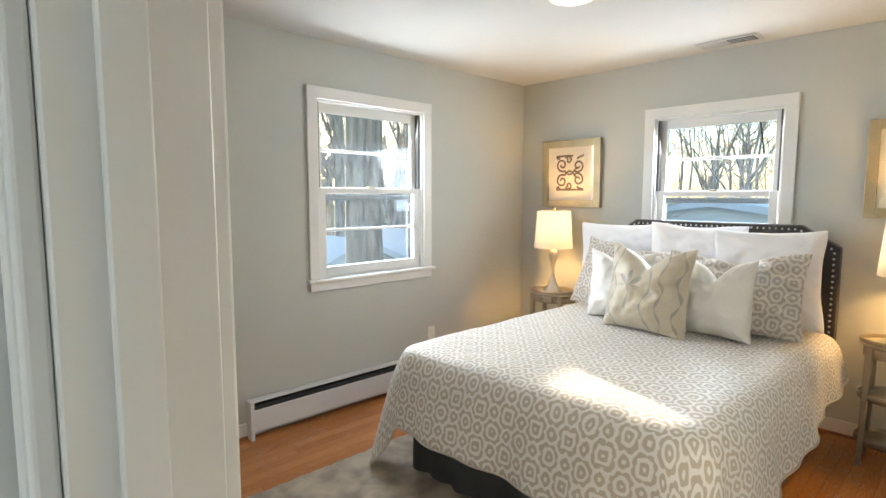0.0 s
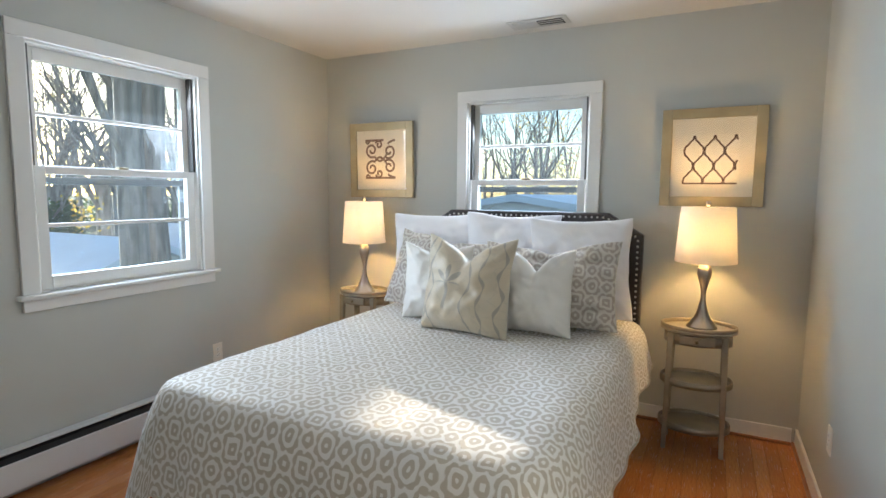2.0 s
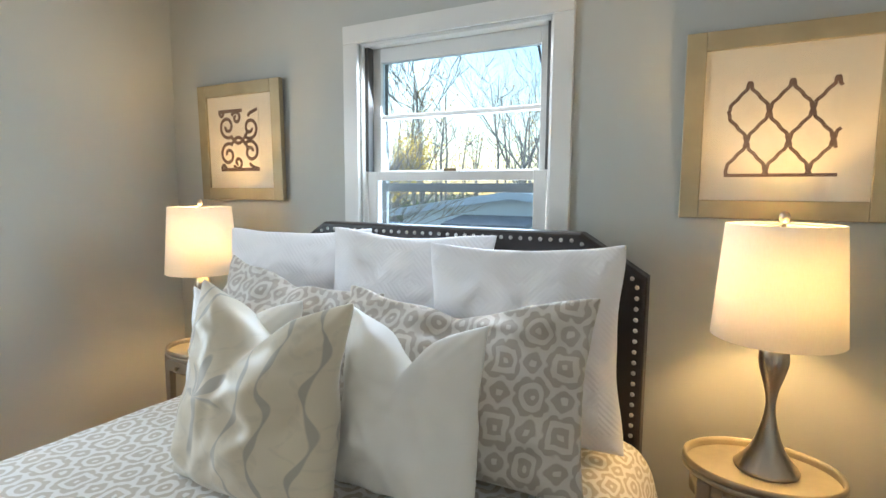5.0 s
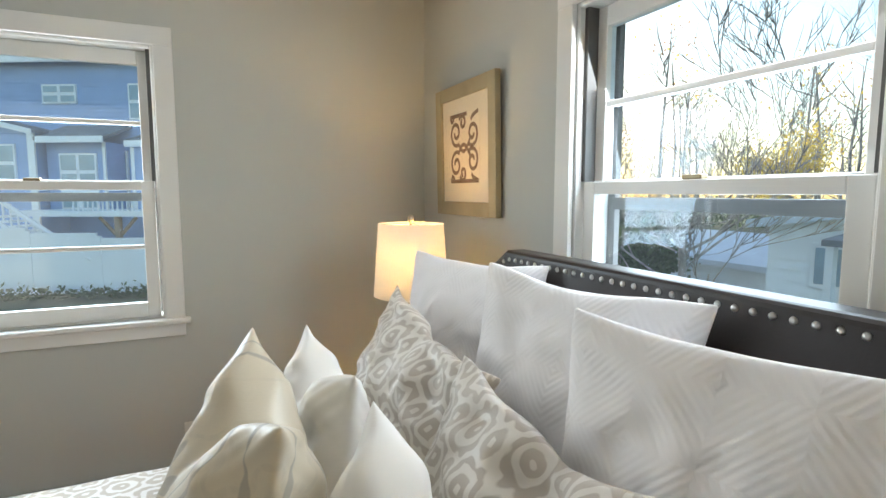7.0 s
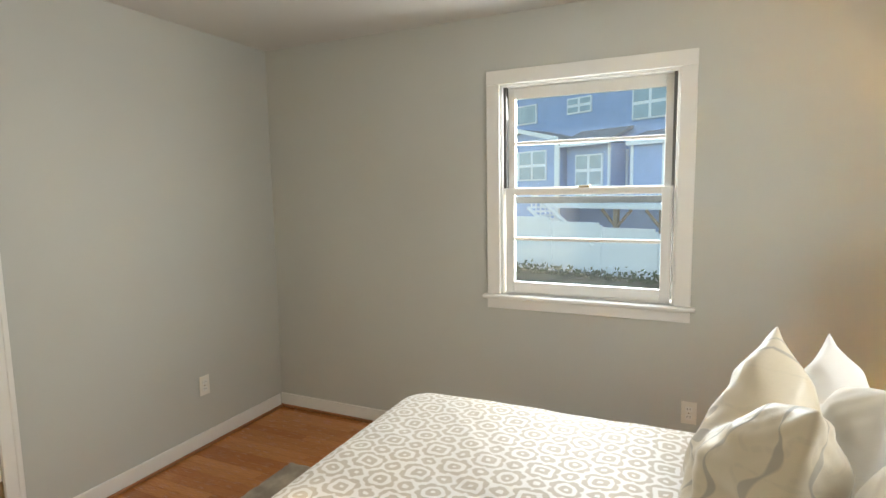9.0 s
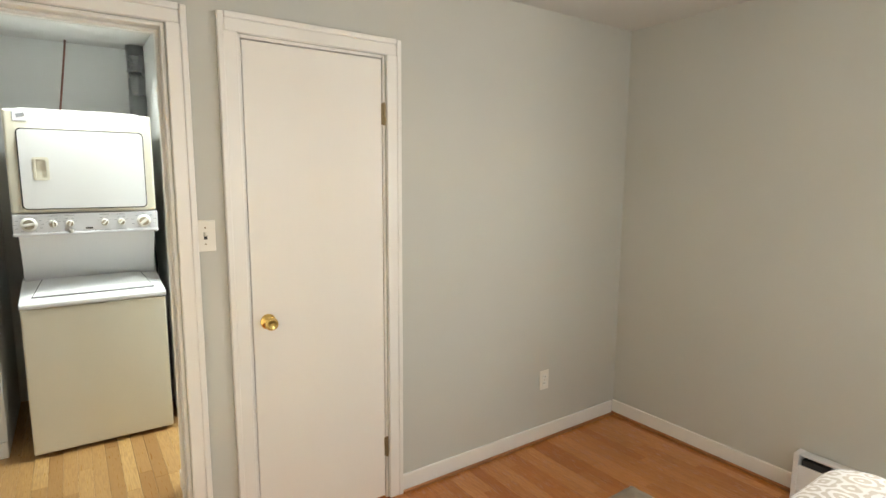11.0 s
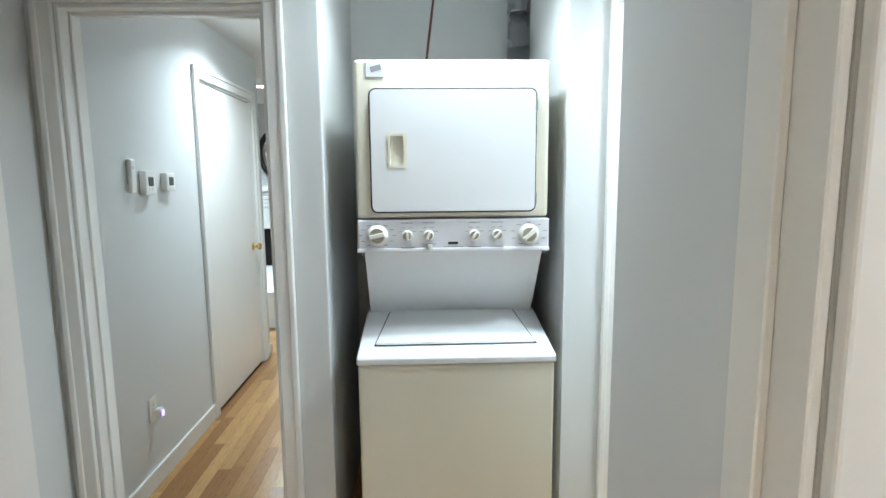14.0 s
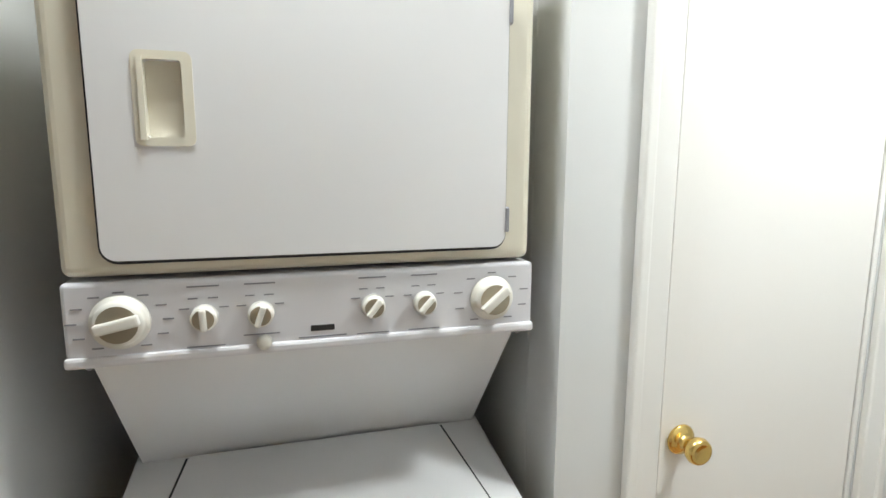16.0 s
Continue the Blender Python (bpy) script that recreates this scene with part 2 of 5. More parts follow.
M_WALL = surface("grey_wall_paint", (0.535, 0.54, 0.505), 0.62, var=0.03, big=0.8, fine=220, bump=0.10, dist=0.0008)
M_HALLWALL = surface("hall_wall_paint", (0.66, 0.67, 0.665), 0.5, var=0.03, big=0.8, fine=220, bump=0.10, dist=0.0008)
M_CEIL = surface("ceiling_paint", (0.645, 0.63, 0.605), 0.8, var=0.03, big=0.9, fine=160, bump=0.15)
M_TRIM = surface("white_trim_paint", (0.80, 0.79, 0.76), 0.32, var=0.03, big=2.5, fine=90, bump=0.06)
M_DOOR = surface("white_door_paint", (0.80, 0.78, 0.745), 0.36, var=0.03, big=1.2, fine=70, bump=0.10, stretch=(1, 1, 0.15))
# same oak as the hall, with the warm lamplight put into its colour
M_OAK = wood_floor("lamp_reddened_oak_boards", (0.45, 0.165, 0.045), (0.66, 0.29, 0.10), (0.33, 0.10, 0.026), 0.22)
M_OAKHALL = wood_floor("honey_oak_boards", (0.29, 0.13, 0.038), (0.66, 0.41, 0.175), (0.32, 0.15, 0.05), 0.26)
M_SHOE = surface("stained_shoe_moulding", (0.34, 0.14, 0.05), 0.4, var=0.15, big=6, fine=80)
M_JOINT = surface("floor_joint", (0.15, 0.07, 0.03), 0.7)
M_COVER = medallion("medallion_coverlet", (0.59, 0.53, 0.45), (0.90, 0.885, 0.86), 0.145)
M_SHAM = medallion("medallion_sham", (0.46, 0.405, 0.345), (0.68, 0.64, 0.58), 0.14, 0.36)
M_DAMASK = damask("champagne_damask")
M_QUILT = quilted("quilted_white_cotton")
M_LINEN = surface("ivory_satin_cotton", (0.88, 0.865, 0.83), 0.55, var=0.03, big=4, fine=500, bump=0.12, dist=0.0006)
M_SKIRT = surface("charcoal_bed_skirt", (0.14, 0.145, 0.145), 0.85, var=0.12, big=5, fine=400, bump=0.3)
M_LEATHER = surface("dark_brown_leather", (0.022, 0.016, 0.014), 0.42, var=0.2, big=5, fine=180, bump=0.35, dist=0.001)
M_NAIL = surface("pewter_nailhead", (0.55, 0.53, 0.50), 0.28, 1.0, bump=0)
M_NICKEL = surface("brushed_nickel", (0.47, 0.42, 0.35), 0.30, 1.0, var=0.05, big=4, fine=300, bump=0.06, stretch=(1, 1, 0.05))
M_BRASS = surface("polished_brass", (0.80, 0.56, 0.20), 0.15, 1.0, var=0.04, bump=0.0)
M_CHAMP = surface("champagne_silver_leaf", (0.40, 0.345, 0.26), 0.38, 0.55, var=0.14, big=7, fine=90, bump=0.15)
M_CHAMPTOP = surface("antiqued_silver_top", (0.46, 0.41, 0.31), 0.30, 0.35, var=0.12, big=9, fine=60, bump=0.03)
M_GOLDFR = surface("champagne_gold_frame", (0.43, 0.36, 0.225), 0.45, 0.45, var=0.10, big=6, fine=120, bump=0.18)
# mat and paper are cream, with the lamp's yellow reflection coloured in
M_MAT = surface("lamp_tinted_cream_mat", (0.73, 0.665, 0.54), 0.85, var=0.03, big=4, fine=300, bump=0.05)
M_PRINT = surface("lamp_tinted_print_paper", (0.75, 0.68, 0.55), 0.85, var=0.03, big=5, fine=300, bump=0.05)
M_INK = surface("brown_ink", (0.17, 0.105, 0.075), 0.8, var=0.15, big=20, fine=300)
M_SHADE = linen_shade("linen_lampshade")
# the daylight's cool cast and glare are put into this glass's tint and haze
M_GLASS = glass("hazed_window_glass", (0.87, 0.945, 1.0))
M_CLEAR = glass("picture_glass", haze_amount=0.0)
M_MIRROR = surface("silvered_mirror", (0.9, 0.9, 0.9), 0.02, 1.0, var=0.0, bump=0)
M_BLACK = surface("black_painted_wood", (0.014, 0.013, 0.013), 0.5, var=0.2, bump=0.2)
M_ENAMEL = surface("white_enamel", (0.74, 0.74, 0.745), 0.40, var=0.012, big=2, fine=120, bump=0.03)
M_CREAM = surface("yellowed_cream_enamel", (0.73, 0.69, 0.575), 0.30, var=0.012, big=1.8, fine=120, bump=0.04)
M_PANELP = surface("console_plastic", (0.68, 0.675, 0.70), 0.30, var=0.02, big=3, fine=120, bump=0.03)
M_KNOB = surface("ivory_knob_plastic", (0.74, 0.72, 0.66), 0.35, var=0.03, bump=0)
M_PRINTGREY = surface("printed_grey", (0.25, 0.25, 0.27), 0.6, var=0.05, bump=0)
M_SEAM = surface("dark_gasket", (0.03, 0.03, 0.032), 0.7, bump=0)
M_GALV = surface("galvanised_duct", (0.40, 0.41, 0.42), 0.28, 1.0, var=0.18, big=6, fine=40, bump=0.2)
M_COPPER = surface("red_copper_line", (0.20, 0.085, 0.065), 0.5, 0.2, var=0.1, bump=0)
M_PLASTIC = surface("white_device_plastic", (0.80, 0.80, 0.77), 0.38, var=0.02, bump=0)
M_IVORY = surface("outlet_ivory", (0.78, 0.76, 0.70), 0.4, var=0.02, bump=0)
M_SCREEN = surface("grey_lcd", (0.09, 0.11, 0.10), 0.2, var=0.05, bump=0)
M_RUG = surface("grey_beige_rug", (0.44, 0.375, 0.30), 0.95, var=0.3, big=9, fine=240, bump=0.9, dist=0.004)
M_ANTIQUE = surface("antique_brass_hinge", (0.30, 0.235, 0.14), 0.4, 0.85, var=0.15, bump=0.05)
M_SOOT = surface("soot_black", (0.012, 0.011, 0.01), 0.9, var=0.3, bump=0.3)
M_WBRICK = surface("white_painted_masonry", (0.78, 0.78, 0.77), 0.6, var=0.04, big=4, fine=70, bump=0.3)
M_LAMPON = emitter("lit_downlight", (1.0, 0.97, 0.92), 5.0)
M_DOME = emitter("lit_dome_glass", (1.0, 0.66, 0.33), 0.36)
M_NIGHT = emitter("blue_night_light", (0.25, 0.2, 1.0), 0.8)
M_STORM = surface("dark_bronze_storm_frame", (0.10, 0.095, 0.09), 0.5, 0.0, var=0.1, bump=0.05)
M_SIDING = surface("blue_grey_siding", (0.33, 0.445, 0.69), 0.7, var=0.05, big=1, fine=20)
M_WSIDING = surface("white_siding", (0.84, 0.86, 0.88), 0.6, var=0.04, big=1, fine=20)
M_ROOF = surface("grey_shingle", (0.20, 0.21, 0.23), 0.9, var=0.2, big=2, fine=25, bump=0.4)
M_METALROOF = surface("pale_metal_roof", (0.66, 0.71, 0.78), 0.5, var=0.06, big=1, fine=20)
M_VINYL = surface("white_vinyl_fence", (0.80, 0.82, 0.84), 0.5, var=0.03, big=1, fine=15, bump=0)
M_GROUND = surface("leaf_strewn_grass", (0.13, 0.12, 0.06), 0.95, var=0.45, big=0.7, fine=9, bump=0.6, dist=0.03)
M_BARK = surface("grey_bark", (0.33, 0.29, 0.26), 0.9, var=0.5, big=7, fine=16, bump=0.7, dist=0.01, stretch=(1, 1, 0.2))
M_YLEAF = leaf("yellow_leaf", (0.72, 0.52, 0.09))
M_RLEAF = leaf("rust_leaf", (0.50, 0.30, 0.17))
M_GLEAF = leaf("evergreen_leaf", (0.09, 0.13, 0.06))
M_DKGLASS = surface("far_window_glass", (0.30, 0.40, 0.48), 0.08, var=0.1, bump=0)
M_DECK = surface("weathered_deck_wood", (0.26, 0.19, 0.13), 0.8, var=0.2, big=3, fine=30)
M_VENT = surface("vent_enamel", (0.55, 0.535, 0.51), 0.5, var=0.03, bump=0)

# ---- mesh helpers ----


def link_mesh(name, bm, material, smooth=False):
    me = bpy.data.meshes.new(name)
    bm.to_mesh(me)
    bm.free()
    me.materials.append(material)
    if smooth:
        for p in me.polygons:
            p.use_smooth = True
    return new(name, me)


def part(name, bm, material, parent, label="", smooth=False):
    ob = link_mesh(name, bm, material, smooth)
    ob.parent = parent
    if label:
        tagged(ob, label)
    return ob


def thing(name, x, y, z, label, category, group="", rz=0.0):
    ob = new(name)
    ob.matrix_world = pose(x, y, z, 0, 0, rz)
    return tagged(ob, label, category, group)


def setting(name, bm, material, label, category, smooth=False):
    return tagged(link_mesh(name, bm, material, smooth), label, category, kind="structure")


def add_box(bm, x0, x1, y0, y1, z0, z1, bevel=0.0, segs=1):
    x0, x1, y0, y1, z0, z1 = min(x0, x1), max(x0, x1), min(y0, y1), max(y0, y1), min(z0, z1), max(z0, z1)
    made = bmesh.ops.create_cube(bm, size=1.0)["verts"]
    for v in made:
        v.co = Vector(((x0 + x1) / 2 + v.co.x * (x1 - x0), (y0 + y1) / 2 + v.co.y * (y1 - y0), (z0 + z1) / 2 + v.co.z * (z1 - z0)))
    if bevel:
        edges = list({e for v in made for e in v.link_edges})
        bmesh.ops.bevel(bm, geom=edges, offset=bevel, segments=segs, affect="EDGES", profile=0.5)
    return bm


def box(x0, x1, y0, y1, z0, z1, bevel=0.0, segs=1):
    return add_box(bmesh.new(), x0, x1, y0, y1, z0, z1, bevel, segs)


def lathe(profile, segs=32, cap=True):
    bm = bmesh.new()
    rings = []
    for r, z in profile:
        rings.append([bm.verts.new((r * math.cos(2 * math.pi * i / segs), r * math.sin(2 * math.pi * i / segs), z)) for i in range(segs)])
    for a, b in zip(rings, rings[1:]):
        for i in range(segs):
            j = (i + 1) % segs
            bm.faces.new((a[i], a[j], b[j], b[i]))
    if cap:
        bm.faces.new(list(reversed(rings[0])))
        bm.faces.new(rings[-1])
    bmesh.ops.recalc_face_normals(bm, faces=bm.faces)
    return bm


def turned(bm, m):
    bmesh.ops.transform(bm, matrix=m, verts=bm.verts)
    return bm


def tube(points, radii, segs=8, bm=None):
    bm = bm or bmesh.new()
    rings = []
    for i, p in enumerate(points):
        p = Vector(p)
        a, b = Vector(points[max(0, i - 1)]), Vector(points[min(len(points) - 1, i + 1)])
        d = (b - a).normalized()
        u = d.orthogonal().normalized()
        if rings and abs(d.dot(last)) < 0.99:
            u = (last - d * last.dot(d)).normalized()
        last = u
        w = d.cross(u)
        r = radii[i] if isinstance(radii, (list, tuple)) else radii
        rings.append([bm.verts.new(p + r * (math.cos(2 * math.pi * k / segs) * u + math.sin(2 * math.pi * k / segs) * w)) for k in range(segs)])
    for a, b in zip(rings, rings[1:]):
        for k in range(segs):
            j = (k + 1) % segs
            bm.faces.new((a[k], a[j], b[j], b[k]))
    bm.faces.new(list(reversed(rings[0])))
    bm.faces.new(rings[-1])
    return bm


def prism(outline, y0, y1, bevel=0.0, segs=2):
    """A slab from an outline in x and z, from y0 to y1."""
    bm = bmesh.new()
    a = [bm.verts.new((x, y0, z)) for x, z in outline]
    b = [bm.verts.new((x, y1, z)) for x, z in outline]
    bm.faces.new(a)
    bm.faces.new(list(reversed(b)))
    for i in range(len(a)):
        j = (i + 1) % len(a)
        bm.faces.new((a[j], a[i], b[i], b[j]))
    bmesh.ops.recalc_face_normals(bm, faces=bm.faces)
    if bevel:
        bmesh.ops.bevel(bm, geom=[e for e in bm.edges if abs(e.verts[0].co.y - e.verts[1].co.y) < 1e-6], offset=bevel, segments=segs, affect="EDGES", profile=0.5)
    return bm


def rounded(x0, x1, z0, z1, r, n=5):
    pts = []
    for cx, cz, a0 in ((x1 - r, z1 - r, 0), (x0 + r, z1 - r, 90), (x0 + r, z0 + r, 180), (x1 - r, z0 + r, 270)):
        for i in range(n + 1):
            a = radians(a0 + 90 * i / n)
            pts.append((cx + r * math.cos(a), cz + r * math.sin(a)))
    return pts


# ---- structure ----
EX, NY = 3.212, 3.68          # east and north walls of the bedroom
HY = -1.48                    # plane of the hall's south wall
T = 0.12


def wall(name, axis, at, out, span, z1, holes, material, label):
    """A wall with openings. axis 'x': the wall stands at x = at and runs along y. out: the signed thickness."""
    bm = bmesh.new()
    s = span[0]
    bands = []
    for a, b, lo, hi in sorted(holes):
        bands.append((s, a, 0, z1))
        if lo > 0:
            bands.append((a, b, 0, lo))
        bands.append((a, b, hi, z1))
        s = b
    bands.append((s, span[1], 0, z1))
    for a, b, lo, hi in bands:
        if b - a < 1e-4 or hi - lo < 1e-4:
            continue
        if axis == "x":
            add_box(bm, at, at + out, a, b, lo, hi)
        else:
            add_box(bm, a, b, at, at + out, lo, hi)
    return setting(name, bm, material, label, "wall")


W1 = dict(a=1.602, b=2.486, lo=0.892, hi=2.022)       # west window opening
W2 = dict(a=1.202, b=2.024, lo=0.885, hi=1.977)      # north window opening
CD = (1.666, 2.277)                                   # closet door opening
BD = (2.515, 3.262)                                   # bedroom door opening
HD = 2.035
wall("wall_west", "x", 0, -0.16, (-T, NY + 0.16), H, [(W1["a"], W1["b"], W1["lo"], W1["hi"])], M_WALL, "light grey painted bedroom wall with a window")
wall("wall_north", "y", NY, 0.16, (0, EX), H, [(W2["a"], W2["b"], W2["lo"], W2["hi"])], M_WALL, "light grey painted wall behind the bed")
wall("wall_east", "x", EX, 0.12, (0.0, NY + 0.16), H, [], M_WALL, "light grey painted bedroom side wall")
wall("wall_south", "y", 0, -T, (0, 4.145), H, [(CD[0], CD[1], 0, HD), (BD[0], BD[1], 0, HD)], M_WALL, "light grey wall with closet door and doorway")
setting("wall_closet_back", add_box(box(1.0, 2.42, -0.62, -0.58, 0, H), 1.0, 1.04, -0.58, -T, 0, H), M_WALL, "plain wall closing the closet", "wall")
# hall
setting("wall_hall_stub", box(2.40, 2.46, -0.65, -T - 0.001, 0, H, 0.006, 2), M_HALLWALL, "light grey hall wall beside the bedroom doorway", "wall")
setting("wall_hall_north", box(0.6, 2.40, -0.65, -0.59, 0, H), M_HALLWALL, "light grey wall of the side passage", "wall")
setting("wall_passage_end", box(0.54, 0.60, -1.6, -0.63, 0, H), M_HALLWALL, "plain wall closing the side passage", "wall")
wall("wall_hall_south", "y", HY, -T, (0.6, 2.34), H, [(1.60, 2.13, 0, HD)], M_HALLWALL, "light grey hall wall with a narrow white door")
setting("wall_niche_side_west", box(2.22, 2.34, -2.34, HY - T, 0, H, 0.005, 2), M_HALLWALL, "light grey side wall of the laundry niche", "wall")
setting("wall_niche_side_east", box(3.19, 3.31, -4.6, HY, 0, H, 0.005, 2), M_HALLWALL, "light grey partition beside the laundry niche", "wall")
setting("wall_niche_back", box(2.34, 3.19, -2.42, -2.34, 0, H), M_HALLWALL, "grey back wall of the laundry niche", "wall")
OP = (3.372, 4.05)
wall("wall_hall_opening", "y", HY, -T, (3.31, 4.145), H, [(OP[0], OP[1], 0, HD)], M_HALLWALL, "light grey wall with a cased opening to the passage")
HDR = (-3.80, -2.83)                                  # passage door opening along y
wall("wall_hall_east", "x", 4.145, 0.12, (-4.0, -T), H, [(HDR[0], HDR[1], 0, HD)], M_HALLWALL, "light grey passage wall with thermostats and a door")
setting("wall_behind_passage_door", box(4.40, 4.44, -4.0, -2.7, 0, H), M_HALLWALL, "plain wall closing the room behind the passage door", "wall")
setting("soffit", box(3.20, 4.145, HY, -T, 2.19, H - 0.003), M_HALLWALL, "dropped grey soffit over the passage entrance", "soffit")
# living room beyond
setting("wall_living_south", box(2.0, 7.2, -6.72, -6.6, 0, 2.6), M_HALLWALL, "grey living room wall behind the fireplace", "wall")
setting("wall_living_east", box(7.2, 7.3, -6.72, -3.9, 0, 2.6), M_HALLWALL, "plain grey living room wall", "wall")
setting("wall_living_west", box(1.9, 2.0, -6.72, -4.5, 0, 2.6), M_HALLWALL, "plain grey living room wall", "wall")
setting("wall_living_north", add_box(box(4.265, 7.2, -4.12, -4.0, 0, 2.6), 2.0, 3.19, -4.6, -4.5, 0, 2.6), M_HALLWALL, "plain grey living room wall", "wall")
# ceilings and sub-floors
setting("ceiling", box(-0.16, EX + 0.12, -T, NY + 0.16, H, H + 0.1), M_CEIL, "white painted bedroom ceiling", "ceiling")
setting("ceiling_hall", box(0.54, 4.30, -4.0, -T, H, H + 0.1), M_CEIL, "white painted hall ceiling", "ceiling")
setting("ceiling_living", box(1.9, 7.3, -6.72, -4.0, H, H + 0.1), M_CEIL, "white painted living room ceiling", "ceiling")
floor_bed = setting("floor", box(-0.16, EX + 0.12, -0.06, NY + 0.16, -0.12, -0.012), M_JOINT, "glossy oak strip floor, coloured redder for the warm lamplight", "floor")
floor_hall = setting("floor_hall", box(0.54, 4.45, -4.0, -0.06, -0.12, -0.012), M_JOINT, "honey coloured oak strip floor", "floor")
floor_living = setting("floor_living", box(1.9, 7.3, -6.72, -4.0, -0.12, -0.004), M_OAKHALL, "honey coloured oak floor", "floor")


def baseboard(name, x0, x1, y0, y1, nx, ny, shoe=True):
    """White board on a wall from (x0, y0) to (x1, y1); (nx, ny) points into the room."""
    d = 0.014
    ob = setting(name, box(min(x0, x1), max(x0, x1) + nx * d if nx > 0 else max(x0, x1), min(y0, y1), max(y0, y1) + ny * d if ny > 0 else max(y0, y1), 0, 0.092, 0.003)
                 if nx >= 0 and ny >= 0 else box(min(x0, x1) + nx * d if nx < 0 else min(x0, x1), max(x0, x1), min(y0, y1) + ny * d if ny < 0 else min(y0, y1), max(y0, y1), 0, 0.092, 0.003),
                 M_TRIM, "white painted baseboard", "baseboard")
    if shoe:
        sx0, sx1 = (x0 + nx * 0.014, x0 + nx * 0.028) if nx else (x0, x1)
        sy0, sy1 = (y0 + ny * 0.014, y0 + ny * 0.028) if ny else (y0, y1)
        s = box(sx0, sx1, sy0, sy1, 0.0, 0.018, 0.004)
        part("shoe_moulding", s, M_SHOE, ob, "stained oak shoe moulding")
    return ob


baseboard("baseboard_south_1", 0.03, CD[0] - 0.07, 0, 0, 0, 1)
baseboard("baseboard_south_2", CD[1] + 0.07, BD[0] - 0.07, 0, 0, 0, 1)
baseboard("baseboard_west_1", 0, 0, 0.0, 1.10, 1, 0)
baseboard("baseboard_west_2", 0, 0, 3.10, NY, 1, 0)
baseboard("baseboard_north", 0.03, EX - 0.03, NY, NY, 0, -1)
baseboard("baseboard_east", EX, EX, 0.75, NY, -1, 0)
baseboard("baseboard_passage", 4.145, 4.145, -2.81, HY - T, -1, 0, False)
baseboard("baseboard_passage_end", 4.145, 4.145, -4.0, -3.92, -1, 0, False)
baseboard("baseboard_niche_west", 2.215, 2.34, HY, HY, 0, 1, False)
baseboard("baseboard_niche_east", 3.19, 3.31, HY, HY, 0, 1, False)
baseboard("baseboard_stub", 2.46, 2.46, -0.65, -0.2, 1, 0, False)


def casing(name, axis, at, n, a, b, top, w=0.068, d=0.018, right=True):
    """Door casing: two legs and a head, each with a rounded outer bead. n: side it stands proud to."""
    ob = new(name)
    tagged(ob, "white painted door casing with rounded bead", "door casing", kind="structure")
    def piece(u0, u1, z0, z1, bead):
        bm = bmesh.new()
        lo, hi = sorted((at, at + n * d))
        if axis == "y":
            add_box(bm, u0, u1, lo, hi, z0, z1, 0.004, 2)
        else:
            add_box(bm, lo, hi, u0, u1, z0, z1, 0.004, 2)
        q0, q1, qz0, qz1 = bead
        lo, hi = sorted((at, at + n * (d + 0.005)))
        if axis == "y":
            add_box(bm, q0, q1, lo, hi, qz0, qz1, 0.006, 3)
        else:
            add_box(bm, lo, hi, q0, q1, qz0, qz1, 0.006, 3)
        part("casing_board", bm, M_TRIM, ob)
    piece(a - w, a - 0.002, 0.001, top + 0.002, (a - w - 0.003, a - w + 0.02, 0.001, top + w))
    if right:
        piece(b + 0.002, b + w, 0.001, top + 0.002, (b + w - 0.02, b + w + 0.003, 0.001, top + w))
    else:
        b = EX - w - 0.004
    piece(a - w + 0.021, b + w - 0.021, top + 0.002, top + w - 0.02, (a - w + 0.021, b + w - 0.021, top + w - 0.02, top + w + 0.003))
    return ob


def jamb(name, axis, a, b, top, d0, d1, stop):
    """The lining of a doorway, with a door stop."""
    ob = tagged(new(name), "white painted door lining with a stop", "door frame", kind="structure")
    def put(u0, u1, v0, v1, z0, z1, nm):
        bm = box(u0, u1, v0, v1, z0, z1, 0.002) if axis == "y" else box(v0, v1, u0, u1, z0, z1, 0.002)
        part(nm, bm, M_TRIM, ob)
    j = 0.012
    put(a, a + j, d0, d1, 0, top, "jamb_board")
    put(b - j, b, d0, d1, 0, top, "jamb_board")
    put(a + j, b - j, d0, d1, top - j, top, "jamb_board")
    if stop:
        s0, s1 = stop
        put(a + j, a + j + 0.011, s0, s1, 0, top - j, "door_stop")
        put(b - j - 0.011, b - j, s0, s1, 0, top - j, "door_stop")
        put(a + j + 0.011, b - j - 0.011, s0, s1, top - j - 0.011, top - j, "door_stop")
    return ob


casing("casing_closet", "y", 0, 1, CD[0], CD[1], HD)
casing("casing_bedroom", "y", 0, 1, BD[0], BD[1], HD, w=0.066, right=False)
casing("casing_bedroom_hall", "y", -T, -1, BD[0], BD[1], HD, w=0.05)
casing("casing_opening", "y", HY, 1, OP[0], OP[1], HD, w=0.064, d=0.02)
casing("casing_narrow_door", "y", HY, 1, 1.60, 2.13, HD)
casing("casing_passage_door", "x", 4.145, -1, HDR[0], HDR[1], HD)
jamb("frame_closet", "y", CD[0], CD[1], HD, -T, -0.001, None)
jamb("frame_bedroom", "y", BD[0], BD[1], HD, -T, -0.001, (-0.085, -0.05))
jamb("frame_opening", "y", OP[0], OP[1], HD, HY - T, HY - 0.001, (HY - 0.085, HY - 0.05))
jamb("frame_narrow_door", "y", 1.60, 2.13, HD, HY - T, HY - 0.001, None)
jamb("frame_passage_door", "x", HDR[0], HDR[1], HD, 4.146, 4.26, None)


